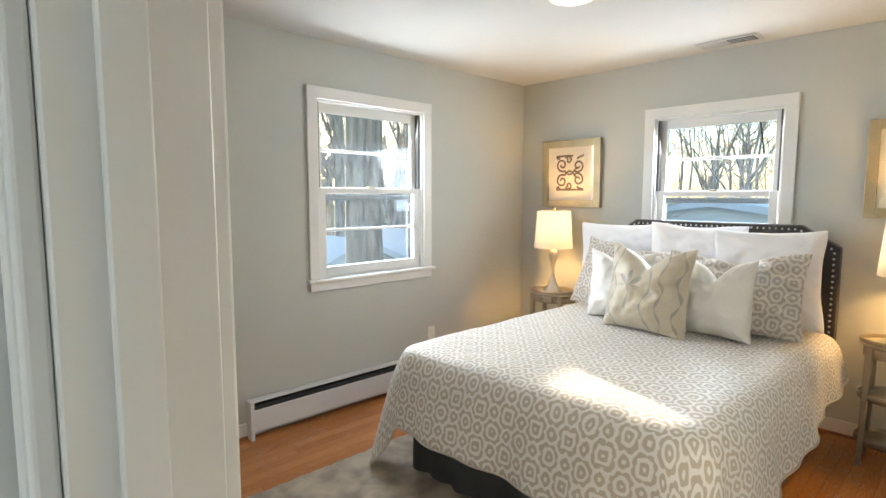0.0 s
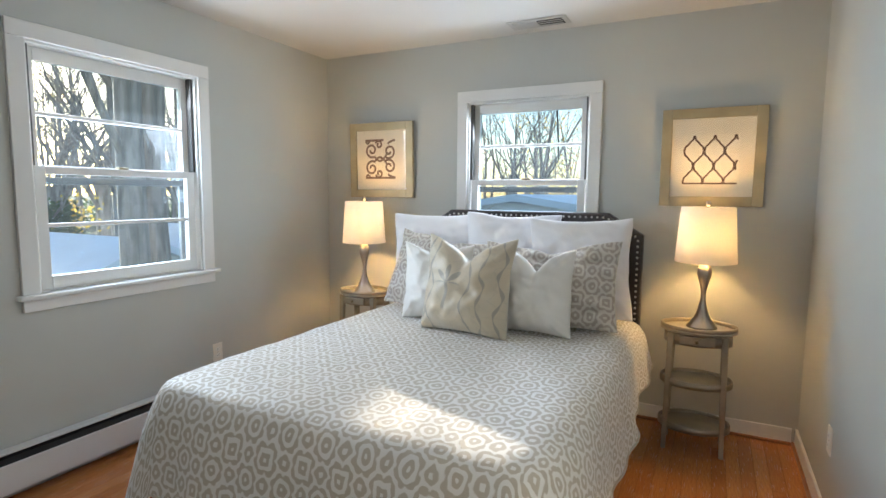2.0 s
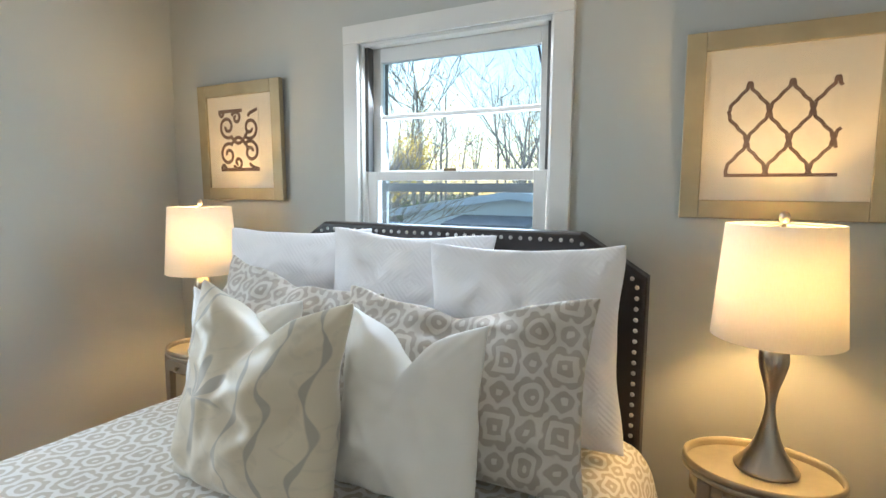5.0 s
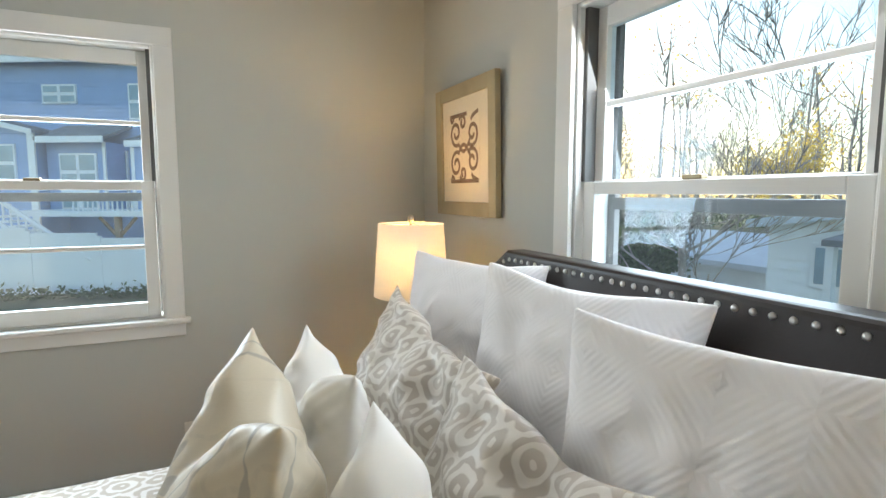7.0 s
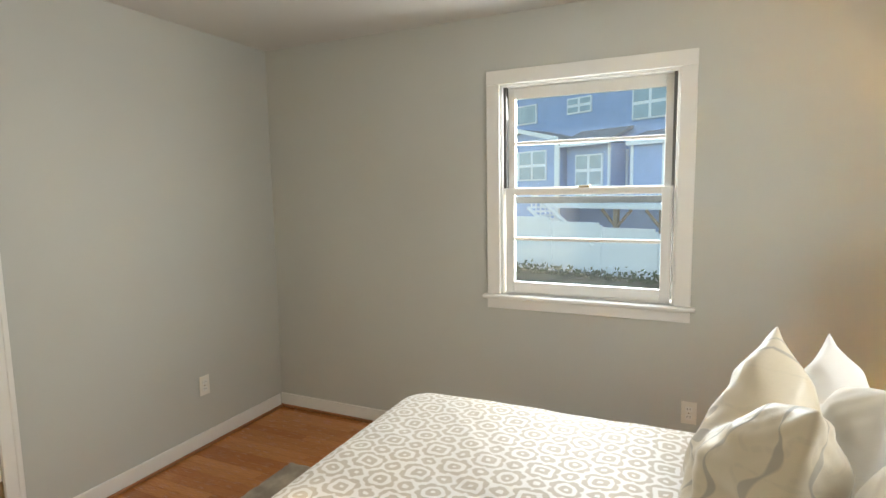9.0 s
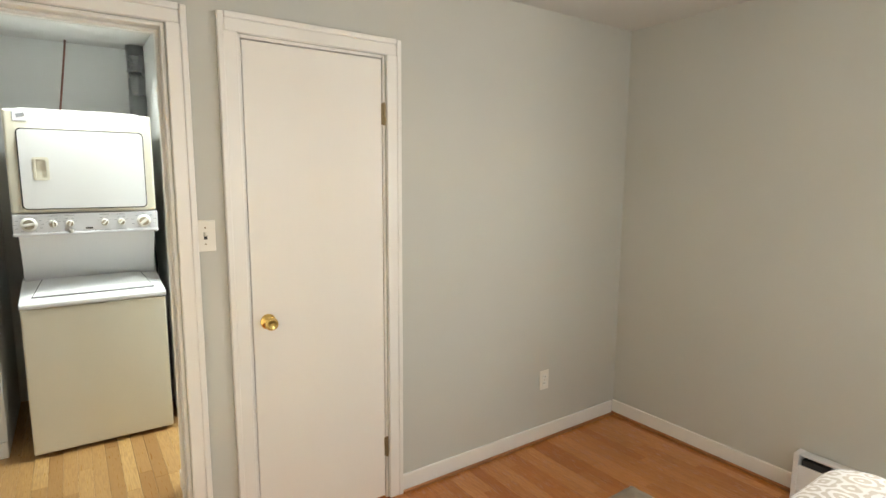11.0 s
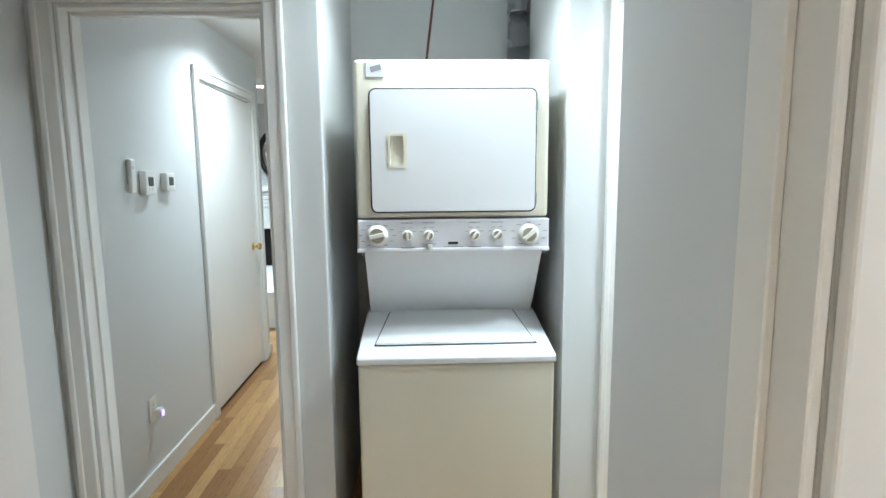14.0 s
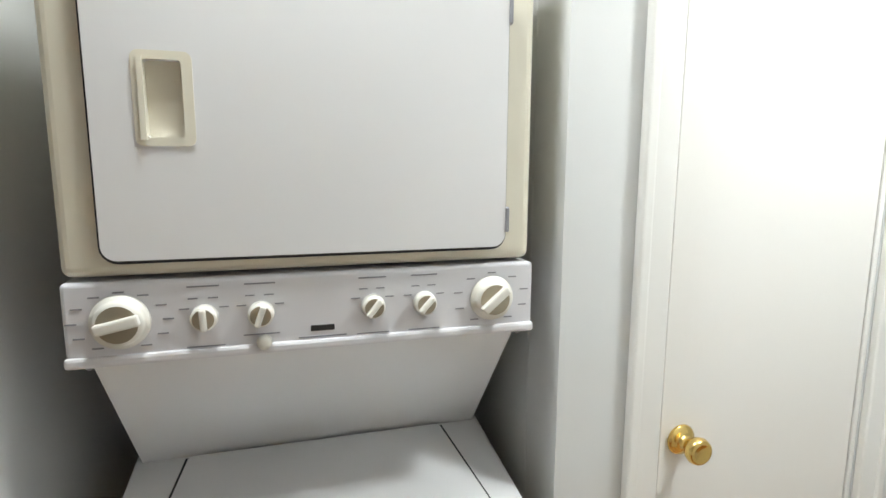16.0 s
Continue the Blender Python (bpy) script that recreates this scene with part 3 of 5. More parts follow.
def knob_set(parent, m, material=M_BRASS):
    """Rosette, neck and cup-faced knob, along +z of the pose m."""
    prof = [(0.0285, 0.0), (0.031, 0.003), (0.029, 0.007), (0.018, 0.010), (0.0115, 0.013), (0.0105, 0.030), (0.015, 0.034), (0.024, 0.040), (0.0265, 0.049), (0.024, 0.058), (0.020, 0.0615), (0.015, 0.0585), (0.004, 0.0575)]
    return part("door_knob", turned(lathe(prof, 28), m), material, parent, "polished brass door knob", True)


def hinge(parent, x, y, z, axis="y", n=1):
    bm = bmesh.new()
    if axis == "y":
        add_box(bm, x - 0.012, x + 0.012, min(y, y + n * 0.004), max(y, y + n * 0.004), z - 0.045, z + 0.045, 0.001)
    else:
        add_box(bm, min(x, x + n * 0.004), max(x, x + n * 0.004), y - 0.012, y + 0.012, z - 0.045, z + 0.045, 0.001)
    c = (x, y + n * 0.006, z) if axis == "y" else (x + n * 0.006, y, z)
    tube([(c[0], c[1], z - 0.048), (c[0], c[1], z + 0.048)], 0.006, 10, bm)
    return part("hinge", bm, M_ANTIQUE, parent, "antique brass hinge")


def door_leaf(name, axis, at, n, a, b, knob_u, hinge_u, label, top=HD - 0.016, hinges=(0.26, 1.79)):
    """A flush slab door shut in its frame."""
    ob = tagged(new(name), label, "door", kind="structure")
    lo, hi = sorted((at, at - n * 0.035))
    bm = box(a, b, lo, hi, 0.012, top, 0.002) if axis == "y" else box(lo, hi, a, b, 0.012, top, 0.002)
    part("door_slab", bm, M_DOOR, ob)
    if axis == "y":
        knob_set(ob, pose(knob_u, at, 0.945, -90 * n, 0, 0))
    else:
        knob_set(ob, pose(at, knob_u, 0.945, 0, 90 * n, 0))
    for z in hinges:
        hinge(ob, hinge_u if axis == "y" else at, at if axis == "y" else hinge_u, z, axis, n)
    return ob


door_leaf("door_closet", "y", -0.004, 1, CD[0] + 0.015, CD[1] - 0.015, 2.203, CD[0] + 0.006, "closed white flush closet door with brass knob")
door_leaf("door_narrow", "y", HY - 0.004, 1, 1.615, 2.115, 2.068, 1.607, "closed narrow white flush hall door with brass knob", hinges=(0.26, 1.79))
door_leaf("door_passage", "x", 4.149, -1, HDR[0] + 0.015, HDR[1] - 0.015, -3.70, HDR[1] - 0.006, "closed white flush passage door with brass knob")
# the bedroom door stands open against the east wall
bd = tagged(new("door_bedroom"), "open white flush bedroom door with brass knob", "door", kind="structure")
part("door_slab", box(3.168, 3.203, 0.012, 0.70, 0.012, HD - 0.016, 0.002), M_DOOR, bd)
knob_set(bd, pose(3.168, 0.635, 0.945, 0, -90, 0))
for z in (0.26, 1.79):
    hinge(bd, 3.19, 0.004, z, "y", 1)
strike = tagged(link_mesh("strike_plate", box(2.517, 2.519, -0.045, -0.005, 0.90, 0.97, 0.0005), M_ANTIQUE), "small antique brass strike plate", "strike plate")


# ---- windows ----
def window(name, axis, at, n, a, b, lo, hi, mid, label, shut=True):
    """Double-hung window with casing, stool, apron, two sashes with one bar each, and an outer storm frame.
    n: +1 or -1, the way into the room along the other axis."""
    ob = tagged(new(name), label, "window", kind="structure")
    def put(nm, u0, u1, d0, d1, z0, z1, material=M_TRIM, bev=0.003, parent=ob, lab=""):
        p, q = sorted((at + n * d0, at + n * d1))
        bm = box(p, q, u0, u1, z0, z1, bev, 2) if axis == "x" else box(u0, u1, p, q, z0, z1, bev, 2)
        return part(nm, bm, material, parent, lab)
    w = 0.073
    put("casing_board", a - w, a, 0, 0.018, lo, hi)
    put("casing_board", b, b + w, 0, 0.018, lo, hi)
    put("casing_board", a - w, b + w, 0, 0.020, hi, hi + w)
    put("window_sill", a - w - 0.022, b + w + 0.022, -0.02, 0.045, lo - 0.022, lo, bev=0.006)
    put("apron", a - w, b + w, 0, 0.018, lo - 0.078, lo - 0.022)
    # lining
    put("lining", a, a + 0.012, -0.16, 0.0, lo, hi)
    put("lining", b - 0.012, b, -0.16, 0.0, lo, hi)
    put("lining", a + 0.012, b - 0.012, -0.16, 0.0, hi - 0.012, hi)
    put("lining", a + 0.012, b - 0.012, -0.16, -0.02, lo - 0.02, lo + 0.006)
    for u in (a + 0.012, b - 0.028):
        put("sash_track", u, u + 0.016, -0.0585, -0.020, mid + 0.024, hi - 0.012, M_STORM, 0.001, lab="dark metal sash track")
    def sash(nm, d0, z0, z1, top, bot, side):
        frame_ob = new(nm)
        frame_ob.parent = ob
        a2, b2 = a + 0.022, b - 0.022
        put("stile", a2, a2 + side, d0 - 0.034, d0, z0, z1, parent=frame_ob)
        put("stile", b2 - side, b2, d0 - 0.034, d0, z0, z1, parent=frame_ob)
        put("rail", a2 + side, b2 - side, d0 - 0.034, d0, z1 - top, z1, parent=frame_ob)
        put("rail", a2 + side, b2 - side, d0 - 0.034, d0, z0, z0 + bot, parent=frame_ob)
        zc = (z0 + bot + z1 - top) / 2
        put("glazing_bar", a2 + side, b2 - side, d0 - 0.028, d0 - 0.004, zc - 0.009, zc + 0.009, parent=frame_ob)
        for q0, q1 in ((z0 + bot, zc - 0.009), (zc + 0.009, z1 - top)):
            g = put("pane", a2 + side, b2 - side, d0 - 0.019, d0 - 0.016, q0, q1, M_GLASS, 0, parent=frame_ob)
            g.visible_shadow = False
    sash("upper_sash", -0.060, mid - 0.006, hi - 0.013, 0.058, 0.034, 0.042)
    sash("lower_sash", -0.022, lo + 0.007, mid + 0.022, 0.036, 0.062, 0.048)
    # sash lock
    c = (a + b) / 2
    put("sash_lock", c - 0.028, c + 0.028, -0.05, -0.024, mid + 0.022, mid + 0.034, M_ANTIQUE, 0.003, lab="small bronze sash lock")
    # storm frame outside
    for u in (a + 0.012, b - 0.044):
        put("storm_stile", u, u + 0.032, -0.145, -0.125, lo + 0.006, hi - 0.012, M_STORM, 0.001)
    put("storm_rail", a + 0.044, b - 0.044, -0.145, -0.115, mid - 0.060, mid - 0.024, M_STORM, 0.001)
    return ob


window("window_1", "x", 0, 1, W1["a"], W1["b"], W1["lo"], W1["hi"], 1.45, "white painted double-hung window in the west wall")
window("window_2", "y", NY, -1, W2["a"], W2["b"], W2["lo"], W2["hi"], 1.435, "white painted double-hung window above the headboard")

# ---- baseboard heater ----
ht = thing("baseboard_heater", 0, 0, 0, "long white enamelled hydronic baseboard heater on the wall", "heater")
bm = bmesh.new()
add_box(bm, 0.003, 0.012, 1.108, 3.10, 0.015, 0.228, 0.002)
add_box(bm, 0.003, 0.060, 1.108, 3.10, 0.218, 0.228, 0.003)
part("back_plate", bm, M_ENAMEL, ht)
part("front_cover", box(0.062, 0.072, 1.108, 3.10, 0.045, 0.178, 0.004, 2), M_ENAMEL, ht)
# solid near-black block stands in for the shade inside the open slot
part("damper_slot_shade", box(0.013, 0.055, 1.118, 3.088, 0.10, 0.20), M_SEAM, ht, "near-black fill for the shade in the air slot")
for y in (1.10, 3.095):
    part("end_cap", box(0.001, 0.076, y - 0.012, y + 0.012, 0.0, 0.231, 0.004, 2), M_ENAMEL, ht)

# ---- ceiling vent and ceiling lamp ----
cv = thing("ceiling_vent", 1.74, 3.49, H, "white metal ceiling register with slats", "vent")
part("frame", box(-0.15, 0.15, -0.065, 0.065, -0.008, -0.001, 0.003), M_VENT, cv)
part("backing", box(-0.0, 0.125, -0.045, 0.045, -0.0095, -0.0082), M_SEAM, cv, "dark open louvre")
for i in range(7):
    part("slat", box(-0.125, -0.005, -0.042 + i * 0.014, -0.034 + i * 0.014, -0.012, -0.0085, 0.001), M_VENT, cv)
for i in range(3):
    part("slat", box(0.004, 0.122, -0.03 + i * 0.029, -0.028 + i * 0.029, -0.014, -0.0096, 0.0005), M_VENT, cv)
cv.scale = (1.2, 1.15, 1.0)
cl = thing("ceiling_light", 1.587, 1.976, H, "flush dome ceiling light with warm glowing glass", "ceiling light")
part("base_ring", lathe([(0.15, -0.02), (0.155, -0.012), (0.15, -0.001)], 40), M_NICKEL, cl, "", True)
part("dome", lathe([(0.012, -0.098), (0.06, -0.092), (0.10, -0.078), (0.128, -0.052), (0.14, -0.0205)], 40), M_DOME, cl, "lit frosted glass dome", True)


def downlight(x, y, energy, name="recessed_light"):
    ob = thing(name, x, y, H, "recessed round ceiling downlight, switched on", "ceiling light", "recessed lights")
    part("trim_ring", lathe([(0.062, -0.003), (0.072, -0.006), (0.088, -0.005), (0.092, -0.001)], 36), M_ENAMEL, ob, "", True)
    part("lens", lathe([(0.01, -0.0075), (0.05, -0.0072), (0.061, -0.0065)], 36), M_LAMPON, ob, "glowing lens", True)
    lamp("downlight", "AREA", pose(x, y, H - 0.02), energy, COOL, size=0.16, spread=radians(138))
    return ob


downlight(2.778, -1.33, 3.2)
downlight(1.72, -1.05, 5.0)
downlight(3.72, -2.9, 4.2)
downlight(4.47, -5.25, 10.0)

# ---- bed ----
BX, BW, BY0, BY1, BZ = 1.635, 0.75, 1.53, 3.44, 0.656
bed = thing("bed", BX, 3.5, 0, "made double bed with a charcoal bed skirt", "bed")


def local(bm, ob):
    return turned(bm, ob.matrix_world.inverted())


part("mattress", local(box(BX - 0.68, BX + 0.68, BY0 + 0.05, BY1 + 0.02, 0.36, 0.62, 0.05, 3), bed), M_LINEN, bed)
part("box_spring", local(box(BX - 0.67, BX + 0.67, BY0 + 0.06, BY1 + 0.02, 0.17, 0.355, 0.02, 2), bed), M_SKIRT, bed)
for sx, sy in ((-0.6, 1.68), (0.6, 1.68), (-0.6, 3.4), (0.6, 3.4)):
    part("leg", local(turned(lathe([(0.02, 0.0), (0.028, 0.17)], 12), pose(BX + sx, sy, 0)), bed), M_BLACK, bed)


def skirt_side(p0, p1, n, waves):
    bm = bmesh.new()
    rows = []
    p0, p1, n = Vector(p0), Vector(p1), Vector(n)
    N = 70
    for z, k in ((0.38, 0.2), (0.2, 0.7), (0.012, 1.0)):
        rows.append([bm.verts.new(p0.lerp(p1, i / N) + n * (0.012 * k * math.sin(i / N * waves * 2 * math.pi) + 0.02 * k) + Vector((0, 0, z))) for i in range(N + 1)])
    for a, b in zip(rows, rows[1:]):
        for i in range(N):
            bm.faces.new((a[i], a[i + 1], b[i + 1], b[i]))
    bmesh.ops.solidify(bm, geom=bm.faces[:], thickness=0.004)
    return bm


for p0, p1, n, w in (((BX - 0.68, BY0 + 0.05, 0), (BX + 0.68, BY0 + 0.05, 0), (0, -1, 0), 9), ((BX - 0.68, BY1, 0), (BX - 0.68, BY0 + 0.05, 0), (-1, 0, 0), 11), ((BX + 0.68, BY0 + 0.05, 0), (BX + 0.68, BY1, 0), (1, 0, 0), 11)):
    part("bed_skirt", local(skirt_side(p0, p1, n, w), bed), M_SKIRT, bed, "charcoal gathered bed skirt", True)
# headboard: clipped corners, padded, nailhead border
hbo = [(-0.698, 0.25), (0.698, 0.25), (0.698, 1.136), (0.502, 1.258), (-0.502, 1.258), (-0.698, 1.136)]
hb = part("headboard", local(turned(prism([(x, z) for x, z in hbo], 3.452, 3.53, 0.014, 3), pose(1.69, 0, 0)), bed), M_LEATHER, bed, "dark brown leather headboard with clipped corners")
for sx in (-0.6, 0.6):
    part("headboard_leg", local(box(1.69 + sx - 0.04, 1.69 + sx + 0.04, 3.47, 3.52, 0, 0.26, 0.003), bed), M_BLACK, bed)
nail = lathe([(0.0068, 0.0), (0.0062, 0.0022), (0.004, 0.0042), (0.001, 0.005)], 10)
nail_me = bpy.data.meshes.new("nailhead")
nail.to_mesh(nail_me)
nail.free()
nail_me.materials.append(M_NAIL)
inset = [(0.672, 0.45), (0.672, 1.122), (0.493, 1.233), (-0.493, 1.233), (-0.672, 1.122), (-0.672, 0.45)]
for (xa, za), (xb, zb) in zip(inset, inset[1:]):
    L = math.hypot(xb - xa, zb - za)
    k = int(L / 0.032)
    for i in range(k):
        f = (i + 0.5) / k
        nb = new("nailhead", nail_me)
        nb.parent = hb
        nb.matrix_parent_inverse = Matrix.Identity(4)
        nb.matrix_local = bed.matrix_world.inverted() @ pose(1.69 + xa + (xb - xa) * f, 3.452, za + (zb - za) * f, 90, 0, 0)


# coverlet
def coverlet():
    pts = []
    r = 0.10
    xl, xr, yf, yh = BX - BW, BX + BW, BY0 - 0.01, 3.42
    def run(p, q, n, k):
        for i in range(k):
            f = i / k
            pts.append((p[0] + (q[0] - p[0]) * f, p[1] + (q[1] - p[1]) * f, n[0], n[1], 0.0))
    def arc(cx, cy, a0, a1, k):
        for i in range(k):
            f = i / k
            a = radians(a0 + (a1 - a0) * f)
            pts.append((cx + r * math.cos(a), cy + r * math.sin(a), math.cos(a), math.sin(a), math.sin(f * math.pi)))
    run((xl, yh), (xl, yf + r), (-1, 0), 60)
    arc(xl + r, yf + r, 180, 270, 14)
    run((xl + r, yf), (xr - r, yf), (0, -1), 50)
    arc(xr - r, yf + r, 270, 360, 14)
    run((xr, yf + r), (xr, yh), (1, 0), 60)
    pts.append((xr, yh, 1, 0, 0.0))
    bm = bmesh.new()
    uvl = bm.loops.layers.uv.new("UVMap")
    coords = {}
    rows = []
    tops = [0.0, 0.25, 0.45, 0.62, 0.76, 0.87, 0.95]
    for f in tops:
        row = []
        for x, y, nx, ny, c in pts:
            sy = max(y, yf + 0.70)
            px, py = BX + (x - BX) * f, sy + (y - sy) * f
            z = BZ + 0.012 * (noise.noise(Vector((px * 3, py * 3, 0.3)))) + 0.008 * noise.noise(Vector((px * 11, py * 11, 2.0)))
            z += 0.016 * (1 - f * f) + 0.008 * f - 0.010 * max(0.0, (f - 0.87) / 0.13) ** 2
            v = bm.verts.new((px, py, z))
            coords[v] = (px, py)
            row.append(v)
        rows.append(row)
    drops = [0.0, 0.02, 0.05, 0.10, 0.15, 0.20, 0.25, 0.30, 0.345]
    for j, d in enumerate(drops):
        row = []
        arc_len = 0.0
        px0 = None
        for i, (x, y, nx, ny, c) in enumerate(pts):
            if px0:
                arc_len += math.hypot(x - px0[0], y - px0[1])
            px0 = (x, y)
            k = d / 0.345
            long = 1.0 + 0.75 * c
            # the hem rides up towards the head end
            head = max(0.0, (y - 2.2) / 1.3)
            long *= (1.0 - 0.38 * head) * (1.0 + 0.05 * max(0.0, -ny) ** 2 * (1.0 - c))
            dd = d * long
            fold = 0.016 * k * math.sin(arc_len * 9.0) + 0.009 * k * math.sin(arc_len * 23.0 + 1.0) + 0.055 * k * c * math.sin(arc_len * 24.0 + 0.6)
            out = 0.032 * math.sin(min(1.0, d / 0.10) * math.pi / 2) + (0.07 * k + 0.05 * k * c) * (1.0 - 0.4 * head) + fold
            z = BZ - 0.014 - dd
            z = max(z, 0.008 + 0.004 * math.sin(i * 1.7))
            v = bm.verts.new((x + nx * out, y + ny * out, z))
            coords[v] = (x + nx * (d * 1.06 + 0.03), y + ny * (d * 1.06 + 0.03))
            row.append(v)
        rows.append(row)
    hem = [v.co.copy() for v in rows[-1]]
    for a, b in zip(rows, rows[1:]):
        for i in range(len(pts) - 1):
            f = bm.faces.new((a[i], b[i], b[i + 1], a[i + 1]))
            for lp in f.loops:
                lp[uvl].uv = coords[lp.vert]
    bmesh.ops.remove_doubles(bm, verts=bm.verts, dist=0.0004)
    bmesh.ops.recalc_face_normals(bm, faces=bm.faces)
    ob = link_mesh("coverlet", bm, M_COVER, True)
    if ob.data.polygons[len(ob.data.polygons) // 3].normal.z < 0:
        ob.data.flip_normals()
    md = ob.modifiers.new("thickness", "SOLIDIFY")
    md.thickness, md.offset = 0.008, -1.0
    sm = ob.modifiers.new("soft", "SUBSURF")
    sm.levels, sm.render_levels = 1, 1
    part("hem_piping", tube(hem, 0.0045, 6), M_COVER, ob, "corded hem", True)
    return ob


tagged(coverlet(), "grey-beige coverlet with white medallion trellis draped over the bed", "bedspread")


# ---- pillows ----
def pillow(name, w, h, d, m, material, label, dent=0.0, pinch=0.06, crumple=0.0, seed=0, group=""):
    """A stuffed cushion in its x (width) and z (height) plane, with pinched corners, wrinkles, and a chopped top if dent."""
    bm = bmesh.new()
    uvl = bm.loops.layers.uv.new("UVMap")
    N = 34
    sides = {}
    uvs = {}
    for side in (-1, 1):
        for i in range(N + 1):
            for j in range(N + 1):
                u, v = 2 * i / N - 1, 2 * j / N - 1
                edge = i in (0, N) or j in (0, N)
                if edge and side == 1:
                    sides[(side, i, j)] = sides[(-1, i, j)]
                    continue
                U = abs(u) ** 1.9
                V = abs(v) ** 1.9
                full = (0.45 * (max(0.0, 1 - U) * max(0.0, 1 - V)) ** 0.55 + 0.55 * max(0.0, 1 - max(abs(u), abs(v)) ** 1.8) ** 0.8) * (1.0 - 0.36 * v)
                x = u * w / 2 * (1 - pinch * (1 - v * v) * abs(u) ** 3)
                z = v * h / 2 * (1 - pinch * (1 - u * u) * abs(v) ** 3)
                if not dent:
                    soft = 1 - 0.035 * abs(u * v) ** 5
                    x, z = x * soft, z * soft
                if dent and v > -0.2:
                    t = (v + 0.2) / 1.2
                    z -= dent * t ** 1.5 * (1.15 * math.exp(-abs(u) * 2.1) - 0.15)
                y = side * d / 2 * full
                q = Vector((x * 9 + seed * 3.1, z * 9, side * 2.0))
                y += side * (0.018 * noise.noise(q) - 0.026 * abs(noise.noise(q * 1.6 + Vector((3, 0, 1)))) + 0.004 * noise.noise(q * 5.0)) * (0.12 + full)
                if crumple:
                    fq = Vector((x * 5.5 + z * 3.0 + seed, z * 9 - x * 2.0, side * 1.3))
                    y += side * crumple * (0.5 - 2.2 * abs(noise.noise(fq)) + 0.5 * noise.noise(fq * 2.6)) * min(1.0, 0.25 + full)
                    z += crumple * 0.8 * noise.noise(Vector((x * 6, seed * 1.7, 0.4))) * max(0.0, v) ** 2
                # folds that run from the corners
                pull = max(0.0, abs(u) + abs(v) - 0.95)
                y += side * 0.010 * pull * math.sin((u * w - v * h * (1 if u * v > 0 else -1)) * 75 + seed) * min(1.0, full * 3)
                z += 0.006 * noise.noise(Vector((x * 7, seed, v * 2))) * abs(v) ** 2
                x += 0.006 * noise.noise(Vector((z * 7, seed + 5, u * 2))) * abs(u) ** 2
                if dent and v > 0:
                    y += side * 0.03 * v * math.exp(-((abs(u) - 0.45) * 4) ** 2)
                vert = bm.verts.new((x, y, z + h / 2))
                uvs[vert] = (x + seed * 0.37, z)
                sides[(side, i, j)] = vert
    for side in (-1, 1):
        for i in range(N):
            for j in range(N):
                q = [sides[(side, i, j)], sides[(side, i + 1, j)], sides[(side, i + 1, j + 1)], sides[(side, i, j + 1)]]
                if side == 1:
                    q.reverse()
                f = bm.faces.new(q)
                for lp in f.loops:
                    lp[uvl].uv = uvs[lp.vert]
    ob = link_mesh(name, bm, material, True)
    sm = ob.modifiers.new("soft", "SUBSURF")
    sm.levels, sm.render_levels = 1, 1
    ob.matrix_world = m
    return tagged(ob, label, "pillow", group)


PZ = BZ + 0.012
W_LABEL = "white quilted cotton bed pillow propped against the headboard"
pillow("bed_pillow", 0.635, 0.595, 0.19, pose(1.178, 3.262, PZ, -11, -1, 12), M_QUILT, W_LABEL, seed=1, group="white bed pillows", pinch=0.11, crumple=0.008)
pillow("bed_pillow", 0.60, 0.605, 0.19, pose(1.675, 3.238, PZ, -11, 1, 12), M_QUILT, W_LABEL, seed=2, group="white bed pillows", pinch=0.11, crumple=0.008)
pillow("bed_pillow", 0.585, 0.59, 0.19, pose(2.108, 3.185, PZ, -11, -1, 13), M_QUILT, W_LABEL, seed=3, group="white bed pillows", pinch=0.11, crumple=0.008)
S_LABEL = "taupe pillow sham with pale medallion trellis"
pillow("pillow_sham", 0.72, 0.485, 0.18, pose(1.295, 2.99, PZ, -22, 5, -3), M_SHAM, S_LABEL, seed=4, group="patterned shams", pinch=0.07, dent=0.05, crumple=0.034)
pillow("pillow_sham", 0.76, 0.475, 0.18, pose(1.975, 2.945, PZ, -23, -2, 2), M_SHAM, S_LABEL, seed=5, group="patterned shams", pinch=0.07, dent=0.05, crumple=0.034)
pillow("throw_pillow", 0.43, 0.445, 0.22, pose(1.402, 2.835, PZ - 0.01, -6, 0, 2), M_LINEN, "ivory satin square throw pillow with a chopped top", dent=0.10, seed=6, group="ivory throw pillows", pinch=0.09, crumple=0.012)
pillow("throw_pillow", 0.40, 0.455, 0.22, pose(1.958, 2.815, PZ - 0.01, -7, 0, -2), M_LINEN, "ivory satin square throw pillow with a chopped top", dent=0.12, seed=7, group="ivory throw pillows", pinch=0.09, crumple=0.012)
pillow("damask_pillow", 0.49, 0.505, 0.27, pose(1.648, 2.645, PZ - 0.01, -9, 2, -1), M_DAMASK, "champagne damask square throw pillow with a chopped top", dent=0.12, seed=8, pinch=0.09, crumple=0.014)


